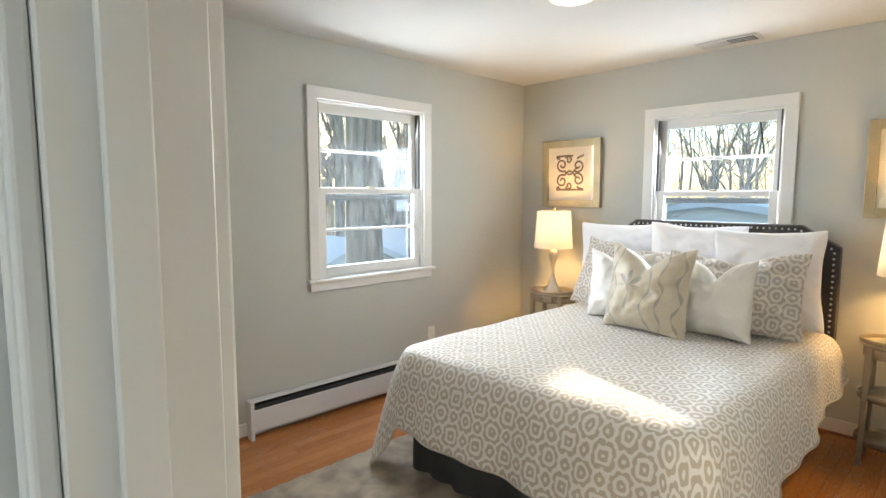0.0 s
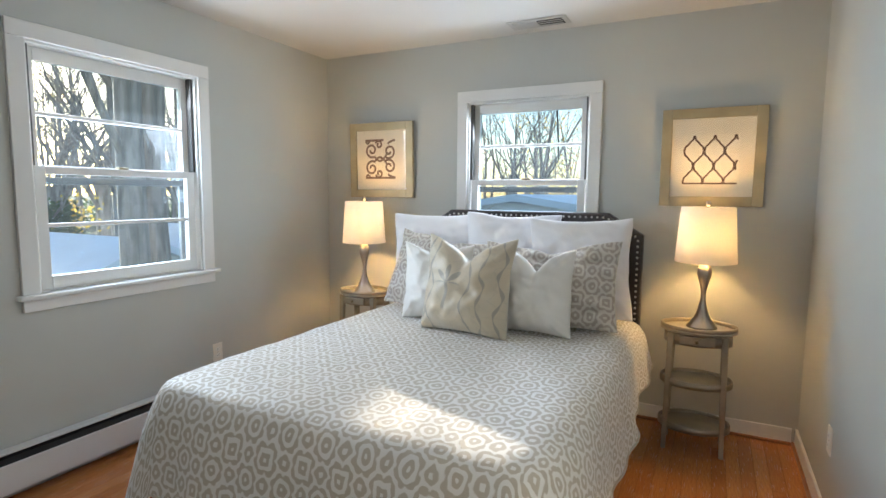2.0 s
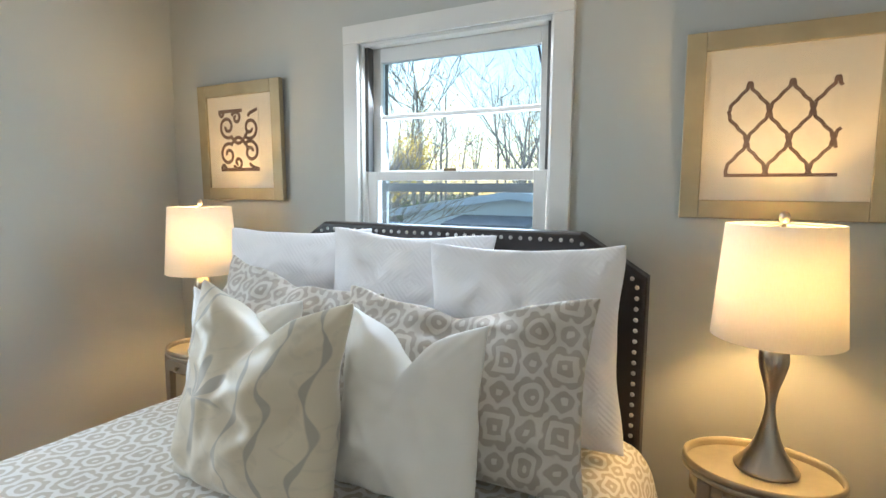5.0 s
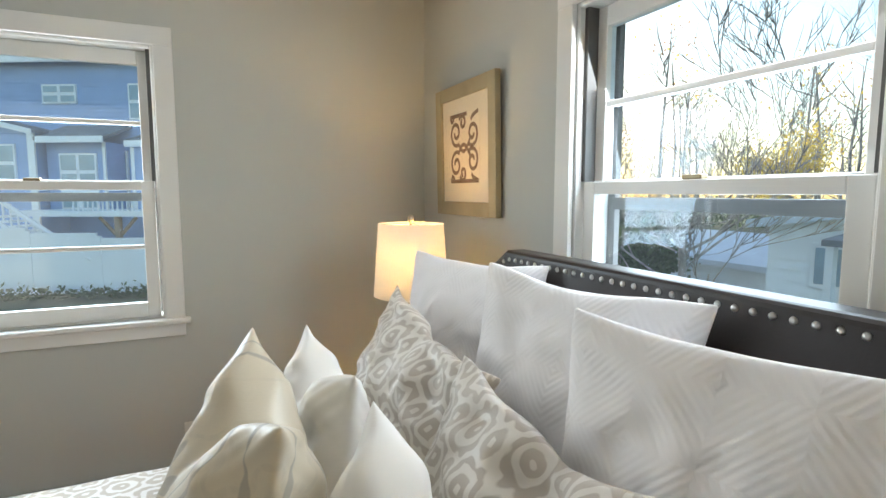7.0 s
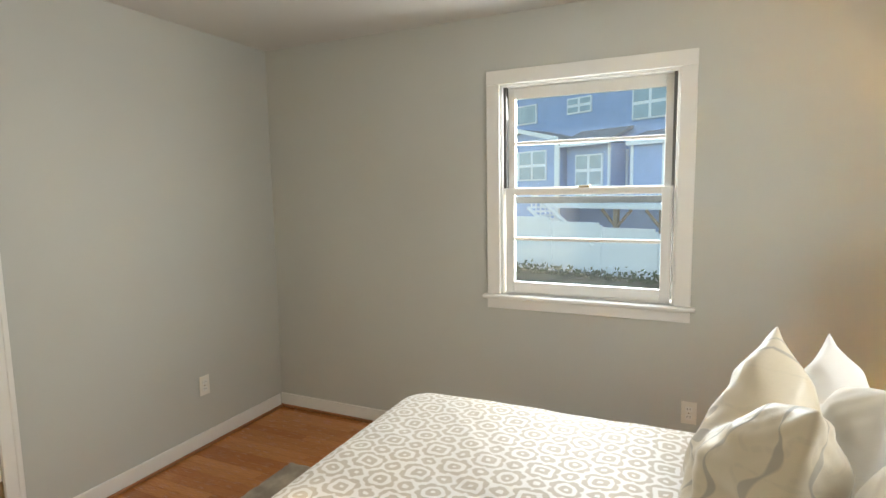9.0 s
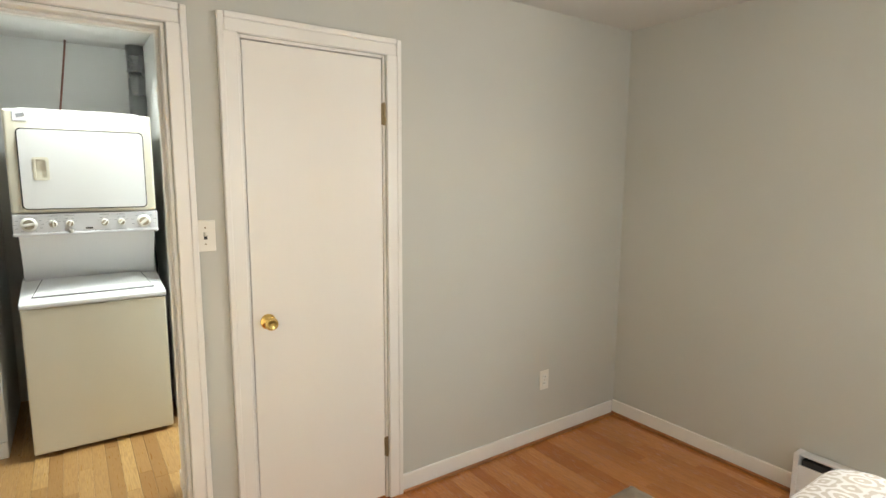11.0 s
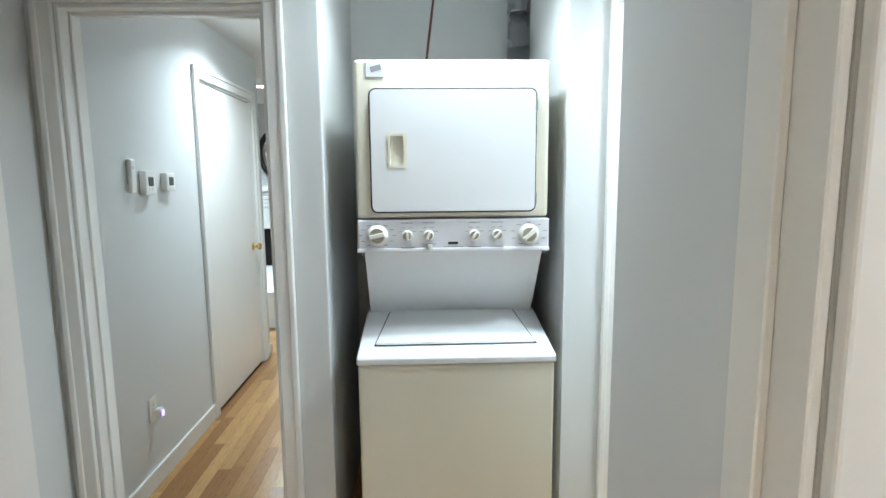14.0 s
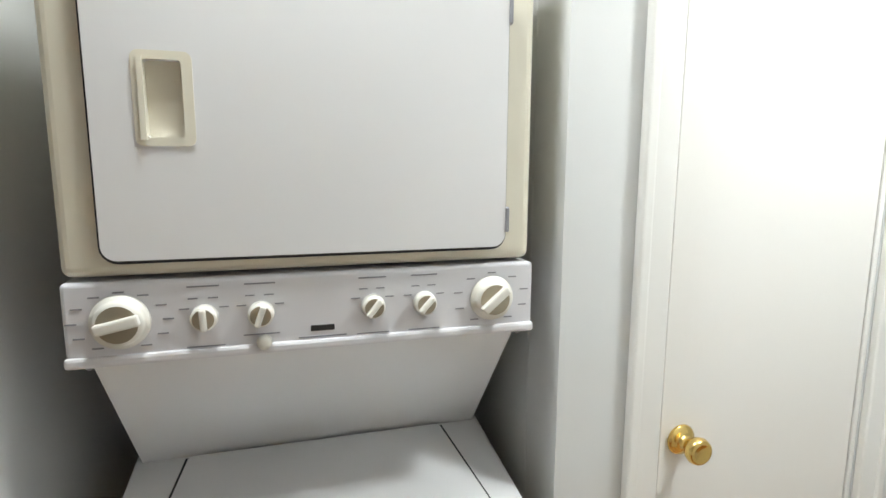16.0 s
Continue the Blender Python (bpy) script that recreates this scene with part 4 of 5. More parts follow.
# ---- nightstands ----
def nightstand(x, y, rz=0):
    ob = thing("nightstand", x, y, 0, "oval champagne silver side table with drawer and two shelves", "nightstand", "nightstands", rz)
    ax, ay = 0.185, 0.145
    def oval(profile, sx=ax, sy=ay, cap=True):
        return turned(lathe(profile, 44, cap), Matrix.Diagonal((sx, sy, 1, 1)))
    part("top", oval([(0.2, 0.645), (0.95, 0.645), (1.0, 0.650), (1.02, 0.656), (1.0, 0.662), (0.95, 0.660), (0.2, 0.660)]), M_CHAMPTOP, ob, "antiqued mirrored top", True)
    part("gallery_rim", oval([(0.955, 0.660), (1.0, 0.660), (1.015, 0.672), (1.0, 0.682), (0.965, 0.682), (0.953, 0.672), (0.955, 0.660)], ax, ay, False), M_CHAMP, ob, "raised champagne rim", True)
    part("apron", oval([(0.90, 0.585), (0.90, 0.645)]), M_CHAMP, ob, "", True)
    dr = part("drawer", box(-0.085, 0.085, -ay * 0.93, -ay * 0.72, 0.592, 0.638, 0.004, 2), M_CHAMP, ob)
    part("drawer_knob", turned(lathe([(0.004, 0), (0.005, 0.008), (0.009, 0.012), (0.008, 0.018), (0.002, 0.02)], 14), pose(0, -ay * 0.93, 0.615, 90, 0, 0)), M_ANTIQUE, dr, "small dark knob", True)
    for z in (0.122, 0.362):
        part("shelf", oval([(0.2, z), (0.93, z), (0.95, z + 0.006), (0.93, z + 0.014), (0.2, z + 0.014)]), M_CHAMPTOP, ob, "", True)
        part("shelf_rim", oval([(0.90, z + 0.013), (0.965, z - 0.004), (0.975, z + 0.012), (0.965, z + 0.03), (0.93, z + 0.03), (0.90, z + 0.013)], ax, ay, False), M_CHAMP, ob, "", True)
    for sx in (-1, 1):
        for sy in (-1, 1):
            lx, ly = sx * 0.128, sy * 0.086
            bm = bmesh.new()
            bmesh.ops.create_cube(bm, size=1.0)
            for v in bm.verts:
                s = 0.017 if v.co.z > 0 else 0.0115
                v.co = Vector((lx + sx * (0.012 if v.co.z < 0 else 0) + v.co.x * 2 * s, ly + sy * (0.006 if v.co.z < 0 else 0) + v.co.y * 2 * s, 0.0 if v.co.z < 0 else 0.645))
            bmesh.ops.bevel(bm, geom=bm.edges[:], offset=0.003, segments=1, affect="EDGES")
            part("leg", bm, M_CHAMP, ob)
    return ob


NSR, NSL = (2.695, 3.40), (0.535, 3.40)
ns = nightstand(*NSR)
ns2 = copy_thing(ns, pose(NSL[0], NSL[1], 0, 0, 0, 0))


def table_lamp(x, y, z):
    ob = thing("table_lamp", x, y, z, "brushed nickel vase-shaped table lamp with lit ivory drum shade", "lamp", "bedside lamps")
    prof = [(0.075, 0.0), (0.077, 0.005), (0.073, 0.011), (0.057, 0.030), (0.041, 0.054), (0.029, 0.084), (0.0195, 0.118), (0.0135, 0.150), (0.012, 0.168), (0.0125, 0.188), (0.017, 0.216), (0.0255, 0.246), (0.033, 0.274), (0.0355, 0.296), (0.033, 0.317), (0.0255, 0.335), (0.017, 0.346), (0.015, 0.353), (0.025, 0.361), (0.025, 0.366), (0.012, 0.368)]
    part("base", lathe(prof, 40), M_NICKEL, ob, "brushed nickel vase-shaped base", True)
    part("stem", lathe([(0.006, 0.366), (0.006, 0.66)], 12), M_NICKEL, ob, "", True)
    sh = [(0.150, 0.352), (0.1515, 0.353), (0.131, 0.642), (0.1295, 0.643), (0.1285, 0.642), (0.149, 0.353), (0.150, 0.352)]
    part("shade", lathe(sh, 56, cap=False), M_SHADE, ob, "lit ivory linen drum shade", True)
    bm = bmesh.new()
    for k in range(3):
        a = k * 2 * math.pi / 3
        tube([(0, 0, 0.645), (0.122 * math.cos(a), 0.122 * math.sin(a), 0.638)], 0.0016, 6, bm)
    part("spider", bm, M_NICKEL, ob)
    part("finial", lathe([(0.006, 0.645), (0.011, 0.652), (0.013, 0.662), (0.009, 0.672), (0.002, 0.676)], 16), M_NICKEL, ob, "", True)
    lamp("lamp_bulb", "POINT", pose(x, y, z + 0.50), 4.5, WARM, radius=0.035)
    return ob


table_lamp(NSR[0] + 0.013, NSR[1] + 0.025, 0.661)
table_lamp(NSL[0] - 0.004, NSL[1] + 0.005, 0.661)


# ---- pictures ----
def trellis_strokes(w, h):
    """Ogee lattice lines in a field w by h."""
    lines = []
    px, pz = w / 2.67, h / 1.57
    k = 40
    for sgn in (-1, 1):
        for c in range(-3, 7):
            pts = []
            for i in range(k + 1):
                t = i / k * 1.57
                base = c * px + sgn * px * (1.57 - t)
                wob = -0.045 * px * math.sin(4 * math.pi * (1.57 - t)) * sgn + 0.022 * px * math.sin(12 * math.pi * (1.57 - t)) * sgn
                pts.append((base + wob + px * 0.52, t * pz))
            lines.append(pts)
    lines.append([(0, 0), (w, 0)])
    return lines


def scroll_strokes(w, h):
    lines = []
    def spiral(cx, cz, r, a0, turns, s):
        pts = []
        for i in range(36):
            f = i / 35
            a = radians(a0) + s * f * turns * 2 * math.pi
            rr = r * (1 - 0.78 * f)
            pts.append((cx + rr * math.cos(a), cz + rr * math.sin(a)))
        lines.append(pts)
    for mz in (0, 1):
        f = (lambda z: h - z) if mz else (lambda z: z)
        s = -1 if mz else 1
        spiral(0.22 * w, f(0.26 * h), 0.21 * w, 60 * s, 1.35, s)
        spiral(0.80 * w, f(0.30 * h), 0.20 * w, 130 * s, -1.35, s)
        spiral(0.46 * w, f(0.12 * h), 0.12 * w, 200 * s, 1.2, s)
        lines.append([(w * (0.30 + 0.42 * i / 20), f(h * (0.42 + 0.13 * math.sin(i / 20 * math.pi * 1.1)))) for i in range(21)])
        lines.append([(w * (0.02 + 0.12 * i / 10), f(h * (0.02 + 0.06 * math.sin(i / 10 * math.pi)))) for i in range(11)])
        lines.append([(w * (0.76 + 0.24 * i / 10), f(h * (0.11 - 0.11 * (i / 10) ** 0.5))) for i in range(11)])
    lines.append([(0, 0), (w, 0)])
    lines.append([(0, h), (w * 0.62, h)])
    return lines


def picture(x0, x1, z0, z1, frame_w, field, strokes, label, lean=1.2, ink=0.006):
    w, h = x1 - x0, z1 - z0
    ob = new("framed_picture")
    ob.matrix_world = pose(x0, NY - 0.006, z0, lean, 0, 0)
    tagged(ob, label, "picture", "pictures over the nightstands")
    d = 0.026
    for a, b, c, e in ((0, frame_w, 0, h), (w - frame_w, w, 0, h), (frame_w, w - frame_w, 0, frame_w), (frame_w, w - frame_w, h - frame_w, h)):
        bm = box(a, b, -d, 0, c, e, 0.003, 2)
        part("frame_rail", bm, M_GOLDFR, ob)
    part("mat_board", box(frame_w, w - frame_w, -0.014, -0.004, frame_w, h - frame_w), M_MAT, ob)
    fx0, fx1, fz0, fz1 = field
    part("print", box(fx0 - 0.006, fx1 + 0.006, -0.0155, -0.0142, fz0 - 0.006, fz1 + 0.006), M_PRINT, ob)
    bm = bmesh.new()
    fw, fh = fx1 - fx0, fz1 - fz0
    for pts in strokes(fw, fh):
        run = []
        for p in pts + [None]:
            ok = p is not None and -1e-6 <= p[0] <= fw + 1e-6 and -1e-6 <= p[1] <= fh + 1e-6
            if ok:
                run.append(p)
            if not ok:
                if len(run) > 1:
                    prev = None
                    for i, q in enumerate(run):
                        a, b = run[max(0, i - 1)], run[min(len(run) - 1, i + 1)]
                        t = Vector((b[0] - a[0], b[1] - a[1]))
                        t = t.normalized() if t.length > 1e-9 else Vector((1, 0))
                        nrm = Vector((-t.y, t.x)) * ink
                        e = (bm.verts.new((fx0 + q[0] + nrm.x, -0.0163, fz0 + q[1] + nrm.y)), bm.verts.new((fx0 + q[0] - nrm.x, -0.0163, fz0 + q[1] - nrm.y)))
                        if prev:
                            bm.faces.new((prev[0], prev[1], e[1], e[0]))
                        prev = e
                run = []
    part("printed_pattern", bm, M_INK, ob, "brown printed pattern")
    g = part("picture_glass", box(frame_w, w - frame_w, -0.0215, -0.0195, frame_w, h - frame_w), M_CLEAR, ob)
    g.visible_shadow = False
    return ob


picture(0.240, 0.787, 1.330, 1.878, 0.058, (0.135, 0.397, 0.145, 0.42), scroll_strokes, "square champagne gold framed print of brown iron scrollwork", ink=0.008)
picture(2.444, 2.970, 1.304, 1.848, 0.055, (0.118, 0.394, 0.128, 0.394), trellis_strokes, "square champagne gold framed print of a brown trellis", ink=0.0048)

# ---- laundry centre ----
wd = thing("laundry_center", 2.738, -1.35, 0, "stacked white and yellowed cream washer and dryer in a niche", "washing machine")
X0, X1 = 2.396, 3.080


def wpart(name, bm, material, parent=None, label="", smooth=False):
    return part(name, local(bm, wd), material, parent or wd, label, smooth)


wpart("washer_cabinet", box(X0 + 0.004, X1 - 0.004, -2.08, -1.352, 0.022, 0.822, 0.010, 3), M_CREAM, label="yellowed cream washer front and sides")
for sx in (X0 + 0.05, X1 - 0.05):
    for sy in (-1.42, -2.02):
        wpart("levelling_foot", turned(lathe([(0.02, 0.0), (0.02, 0.012), (0.008, 0.014), (0.008, 0.03)], 12), pose(sx, sy, 0)), M_SEAM)
# sloping top deck
bm = bmesh.new()
deck = [(-1.345, 0.826), (-1.345, 0.848), (-1.353, 0.855), (-1.74, 0.915), (-2.08, 0.915), (-2.08, 0.826)]
a = [bm.verts.new((X0, y, z)) for y, z in deck]
b = [bm.verts.new((X1, y, z)) for y, z in deck]
bm.faces.new(a)
bm.faces.new(list(reversed(b)))
for i in range(len(a)):
    j = (i + 1) % len(a)
    bm.faces.new((a[j], a[i], b[i], b[j]))
bmesh.ops.recalc_face_normals(bm, faces=bm.faces)
bmesh.ops.bevel(bm, geom=bm.edges[:], offset=0.005, segments=2, affect="EDGES", profile=0.5)
wpart("washer_top", bm, M_ENAMEL, label="white enamelled washer top")


def on_deck(x, y, lift):
    return Vector((x, y, 0.855 + (-1.353 - y) * (0.06 / 0.387) + lift))


bm = bmesh.new()
lid_a = [on_deck(x, y, 0.001) for x, y in ((2.452, -1.43), (3.022, -1.43), (2.984, -1.722), (2.489, -1.722))]
lid_b = [p + Vector((0, 0, 0.010)) for p in lid_a]
va, vb = [bm.verts.new(p) for p in lid_a], [bm.verts.new(p) for p in lid_b]
bm.faces.new(vb)
bm.faces.new(list(reversed(va)))
for i in range(4):
    j = (i + 1) % 4
    bm.faces.new((va[i], va[j], vb[j], vb[i]))
bmesh.ops.recalc_face_normals(bm, faces=bm.faces)
bmesh.ops.bevel(bm, geom=bm.edges[:], offset=0.004, segments=2, affect="EDGES")
lid = wpart("washer_lid", bm, M_ENAMEL)
bm = bmesh.new()
gap = [on_deck(x, y, 0.002) for x, y in ((2.447, -1.4275), (3.027, -1.4275), (2.990, -1.724), (2.483, -1.724))]
bm.faces.new([bm.verts.new(p) for p in gap])
bmesh.ops.recalc_face_normals(bm, faces=bm.faces)
bmesh.ops.solidify(bm, geom=bm.faces[:], thickness=0.0015)
wpart("lid_gap", bm, M_SEAM)
# slanted throat between deck and console
bm = bmesh.new()
lo = [bm.verts.new(p) for p in ((2.410, -1.735, 0.912), (3.066, -1.735, 0.912), (3.066, -2.07, 0.912), (2.410, -2.07, 0.912))]
hi = [bm.verts.new(p) for p in ((X0 + 0.022, -1.498, 1.196), (X1 - 0.022, -1.498, 1.196), (X1 - 0.022, -2.07, 1.196), (X0 + 0.022, -2.07, 1.196))]
bm.faces.new(hi)
bm.faces.new(list(reversed(lo)))
for i in range(4):
    j = (i + 1) % 4
    bm.faces.new((lo[i], lo[j], hi[j], hi[i]))
bmesh.ops.recalc_face_normals(bm, faces=bm.faces)
wpart("throat", bm, M_ENAMEL)
# console
con = wpart("control_panel", add_box(box(X0 + 0.004, X1 - 0.002, -1.60, -1.469, 1.197, 1.313, 0.006, 3), X0 + 0.002, X1 - 0.0, -1.55, -1.464, 1.196, 1.212, 0.005, 2), M_PANELP, label="white plastic control panel")
for sx in (X0 + 0.016, X1 - 0.018):
    wpart("screw", turned(lathe([(0.005, 0), (0.004, 0.002), (0.001, 0.003)], 10), pose(sx, -1.502, 1.186, -90, 0, 0)), M_PRINTGREY, con)


def dial(x, z, r, a, big):
    y = -1.468
    prof = [(r * 1.22, 0.0), (r * 1.2, 0.004), (r * 1.06, 0.006), (r, 0.010), (r * 0.92, 0.016)] if big else [(r * 1.05, 0.0), (r, 0.012), (r * 0.93, 0.016)]
    k = wpart("knob", turned(lathe(prof + [(r * 0.4, prof[-1][1] + 0.0005)], 32), pose(x, y, z, -90, 0, 0)), M_KNOB, con, "large ivory timer dial" if big else "small ivory selector knob", True)
    bm = box(-r * 0.90, r * 0.90, 0.014, 0.026, -r * 0.24, r * 0.24, 0.003, 2)
    wpart("grip", turned(bm, pose(x, y, z, 0, a, 0)), M_KNOB, k)
    # two darker crescents paint the shadow either side of the grip
    bm = bmesh.new()
    for sg in (-1, 1):
        pts = [bm.verts.new((r * 0.82 * math.cos(t), 0.0176, sg * r * 0.82 * max(math.sin(t), 0.30))) for t in [radians(18 + 144 * i / 10) for i in range(11)]]
        bm.faces.new(pts)
    wpart("painted_shade", turned(bm, pose(x, y, z, 0, a, 0)), M_CHAMP, k)


dial(3.009, 1.258, 0.031, 12, True)
dial(2.473, 1.257, 0.030, 40, True)
for x, a in ((2.904, 92), (2.829, 70), (2.667, 50), (2.586, 48)):
    dial(x, 1.257, 0.0175, a, False)
wpart("push_button", turned(lathe([(0.011, 0), (0.010, 0.009), (0.003, 0.011)], 18), pose(2.826, -1.466, 1.215, -90, 0, 0)), M_KNOB, con, "small ivory push button", True)


def bars(rows, parent, name="printed_legend"):
    """Small printing on the panel as plain bars: x, z, width, height."""
    for x, z, w, h in rows:
        wpart(name, box(x - w / 2, x + w / 2, -1.4686, -1.4678, z - h / 2, z + h / 2), M_PRINTGREY, parent)


rows = []
for cx, r, n0 in ((3.009, 0.047, 11), (2.473, 0.047, 9)):
    for i in range(n0):
        t = radians(-60 + 300 * i / (n0 - 1))
        rows.append((cx + r * math.cos(t) * 1.25, 1.258 + r * math.sin(t) * 0.86, 0.014, 0.0022))
for cx in (2.904, 2.829, 2.667, 2.586):
    rows.append((cx, 1.301, 0.042, 0.0022))
    for dx, dz in ((-0.026, 0.012), (0.026, 0.012), (-0.012, 0.026), (0.014, 0.026)):
        rows.append((cx + dx, 1.258 + dz, 0.013, 0.0018))
    rows.append((cx, 1.2145 if cx < 2.8 or cx > 2.9 else 1.226, 0.05, 0.0018))
rows.append((2.7425, 1.2155, 0.07, 0.002))
bars(rows, con)
wpart("maker_badge", box(2.725, 2.760, -1.4705, -1.4678, 1.224, 1.233, 0.0008), M_BLACK, con, "small dark badge")
# dryer
wpart("dryer_cabinet", box(X0 + 0.008, X1 - 0.002, -2.08, -1.475, 1.318, 1.858, 0.014, 4), M_CREAM, label="yellowed cream dryer cabinet")
wpart("dryer_top", box(X0 + 0.06, X1 - 0.06, -2.05, -1.55, 1.8575, 1.872, 0.006, 2), M_ENAMEL)
wpart("door_gasket", prism(rounded(2.4487, 3.0293, 1.3357, 1.7623, 0.024), -1.4770, -1.473), M_SEAM)
outer = rounded(2.455, 3.023, 1.342, 1.756, 0.020)
inner = rounded(2.912, 2.958, 1.503, 1.601, 0.006)
keyhole = outer + [outer[0], inner[0]] + list(reversed(inner))
dd = wpart("dryer_door", prism(keyhole, -1.459, -1.4755), M_ENAMEL, label="white enamelled dryer door")
plate = rounded(2.899, 2.971, 1.492, 1.612, 0.010)
wpart("handle_plate", prism(plate + [plate[0], inner[0]] + list(reversed(inner)), -1.4575, -1.4595), M_CREAM, dd, "cream recessed pull")
wpart("handle_recess", add_box(box(2.905, 2.965, -1.4727, -1.4712, 1.497, 1.607), 2.957, 2.964, -1.4712, -1.4545, 1.500, 1.604), M_CREAM, dd, "cream pull recess")
for z in (1.385, 1.70):
    wpart("door_hinge", box(2.449, 2.4555, -1.4685, -1.456, z - 0.020, z + 0.020, 0.002), M_PRINTGREY, dd)
st = wpart("sticker", box(2.976, 3.036, -1.4755, -1.4735, 1.796, 1.846, 0.0008), M_PANELP, label="peeling white and grey maker sticker")
wpart("sticker_mark", turned(box(-0.018, 0.018, -1.4740, -1.4728, -0.009, 0.009), pose(3.002, 0, 1.827, 0, 14, 0)), M_PRINTGREY, st)
# grey strips paint the shadow along the sticker's lower and side edge
wpart("sticker_edge_shadow", box(2.976, 3.036, -1.4740, -1.4728, 1.796, 1.799), M_PRINTGREY, st)
wpart("sticker_edge_shadow", box(3.0345, 3.037, -1.4740, -1.4728, 1.799, 1.846), M_PRINTGREY, st)

# duct and line above the dryer
dk = thing("dryer_duct", 2.386, -2.20, 1.86, "galvanised round dryer vent duct rising to the ceiling", "duct")
for i, (z0, z1, r) in enumerate(((0.0, 0.20, 0.056), (0.19, 0.36, 0.054), (0.35, H - 1.86, 0.057))):
    part("pipe_section", lathe([(r, z0), (r + 0.003, z0 + 0.006), (r, z0 + 0.012), (r, z1)], 28), M_GALV, dk, "", True)
pl = thing("supply_line", 2.83, -2.25, 1.872, "thin red line rising behind the dryer", "pipe")
part("line", tube([(0.0, 0.12, 0.0), (0.0, 0.1, 0.06), (-0.03, 0.03, 0.30), (-0.05, 0.0, 0.46), (-0.055, -0.01, H - 1.872)], 0.006, 8), M_COPPER, pl, "", True)
wpart("power_cord", tube([(2.385, -1.9, 1.2), (2.375, -1.88, 0.9), (2.365, -1.85, 0.5), (2.375, -1.87, 0.006)], 0.006, 8), M_SEAM, None, "dark hanging power cord", True)


# ---- switches, outlets, devices ----
def outlet(x, y, z, rz, label="ivory duplex wall outlet"):
    ob = thing("wall_outlet", x, y, z, label, "outlet", "wall outlets", rz)
    part("cover_plate", box(-0.035, 0.035, -0.006, 0.0, -0.057, 0.057, 0.003, 2), M_IVORY, ob)
    for s in (-1, 1):
        f = part("socket_face", prism(rounded(-0.0165, 0.0165, s * 0.0195 - 0.014, s * 0.0195 + 0.014, 0.009), -0.0085, -0.005), M_PLASTIC, ob)
        for dx in (-0.006, 0.006):
            part("slot", box(dx - 0.0011, dx + 0.0011, -0.0088, -0.0080, s * 0.0195 - 0.003, s * 0.0195 + 0.006), M_SEAM, f)
    part("screw", turned(lathe([(0.003, 0), (0.002, 0.0015)], 10), pose(0, -0.006, 0, 90, 0, 0)), M_ANTIQUE, ob)
    return ob


o1 = outlet(0.645, 0.0, 0.363, 180)
copy_thing(o1, pose(0, 2.568, 0.362, 0, 0, 90))
copy_thing(o1, pose(EX, 2.87, 0.37, 0, 0, -90))
o4 = copy_thing(o1, pose(4.145, -2.06, 0.377, 0, 0, -90))
nl = thing("night_light", 4.139, -2.075, 0.355, "small white plug-in night light glowing blue", "night light", rz=-90)
part("body", box(-0.016, 0.016, -0.032, -0.003, -0.022, 0.02, 0.006, 3), M_PLASTIC, nl)
part("lens", box(-0.008, 0.008, -0.040, -0.032, -0.016, 0.012, 0.003, 2), M_NIGHT, nl, "blue glowing lens")
sw = thing("light_switch", 2.420, 0.0, 1.302, "ivory single toggle light switch plate", "light switch", rz=180)
part("cover_plate", box(-0.035, 0.035, -0.006, 0, -0.058, 0.058, 0.003, 2), M_IVORY, sw)
part("toggle_slot", box(-0.006, 0.006, -0.0068, -0.0055, -0.013, 0.013), M_SEAM, sw)
part("toggle", turned(box(-0.0045, 0.0045, -0.016, 0, -0.006, 0.006, 0.002), pose(0, -0.004, 0.003, -25, 0, 0)), M_IVORY, sw)
for s in (-1, 1):
    part("screw", turned(lathe([(0.003, 0), (0.002, 0.0015)], 10), pose(0, -0.006, s * 0.03, 90, 0, 0)), M_ANTIQUE, sw)
for i, y in enumerate((-2.155, -2.36)):
    th = thing("thermostat", 4.145, y, 1.447, "small white wall thermostat with grey display", "thermostat", "passage thermostats", -90)
    part("housing", box(-0.045, 0.045, -0.032, 0, -0.058 if i == 0 else -0.045, 0.052 if i == 0 else 0.045, 0.006, 3), M_PLASTIC, th)
    part("display", box(-0.024, 0.024, -0.0335, -0.0315, -0.018, 0.024, 0.001), M_SCREEN, th, "dark grey display")
    for k in range(2):
        part("button", box(-0.02 + k * 0.026, -0.006 + k * 0.026, -0.0345, -0.0315, -0.036, -0.027, 0.001), M_PLASTIC, th)
rc = thing("remote_holder", 4.145, -2.03, 1.475, "slim white wall-mounted remote control", "remote control", rz=-90)
part("body", box(-0.022, 0.022, -0.022, 0, -0.075, 0.075, 0.008, 3), M_PLASTIC, rc)
part("button", box(-0.01, 0.01, -0.0235, -0.0215, 0.03, 0.045, 0.001), M_PANELP, rc)

# ---- rug beside the bed ----
bm = bmesh.new()
N1, N2 = 70, 60
grid = []
for i in range(N1 + 1):
    grid.append([])
    for j in range(N2 + 1):
        x, y = 0.62 + 2.0 * i / N1, 0.60 + 1.55 * j / N2
        e = min(i, j, N1 - i, N2 - j)
        grid[i].append(bm.verts.new((x + 0.012 * noise.noise(Vector((x * 20, y * 20, 1))), y + 0.012 * noise.noise(Vector((y * 20, x * 20, 5))), 0.002 + min(e, 1) * (0.016 + 0.008 * noise.noise(Vector((x * 28, y * 28, 0)))))))
for i in range(N1):
    for j in range(N2):
        bm.faces.new((grid[i][j], grid[i + 1][j], grid[i + 1][j + 1], grid[i][j + 1]))
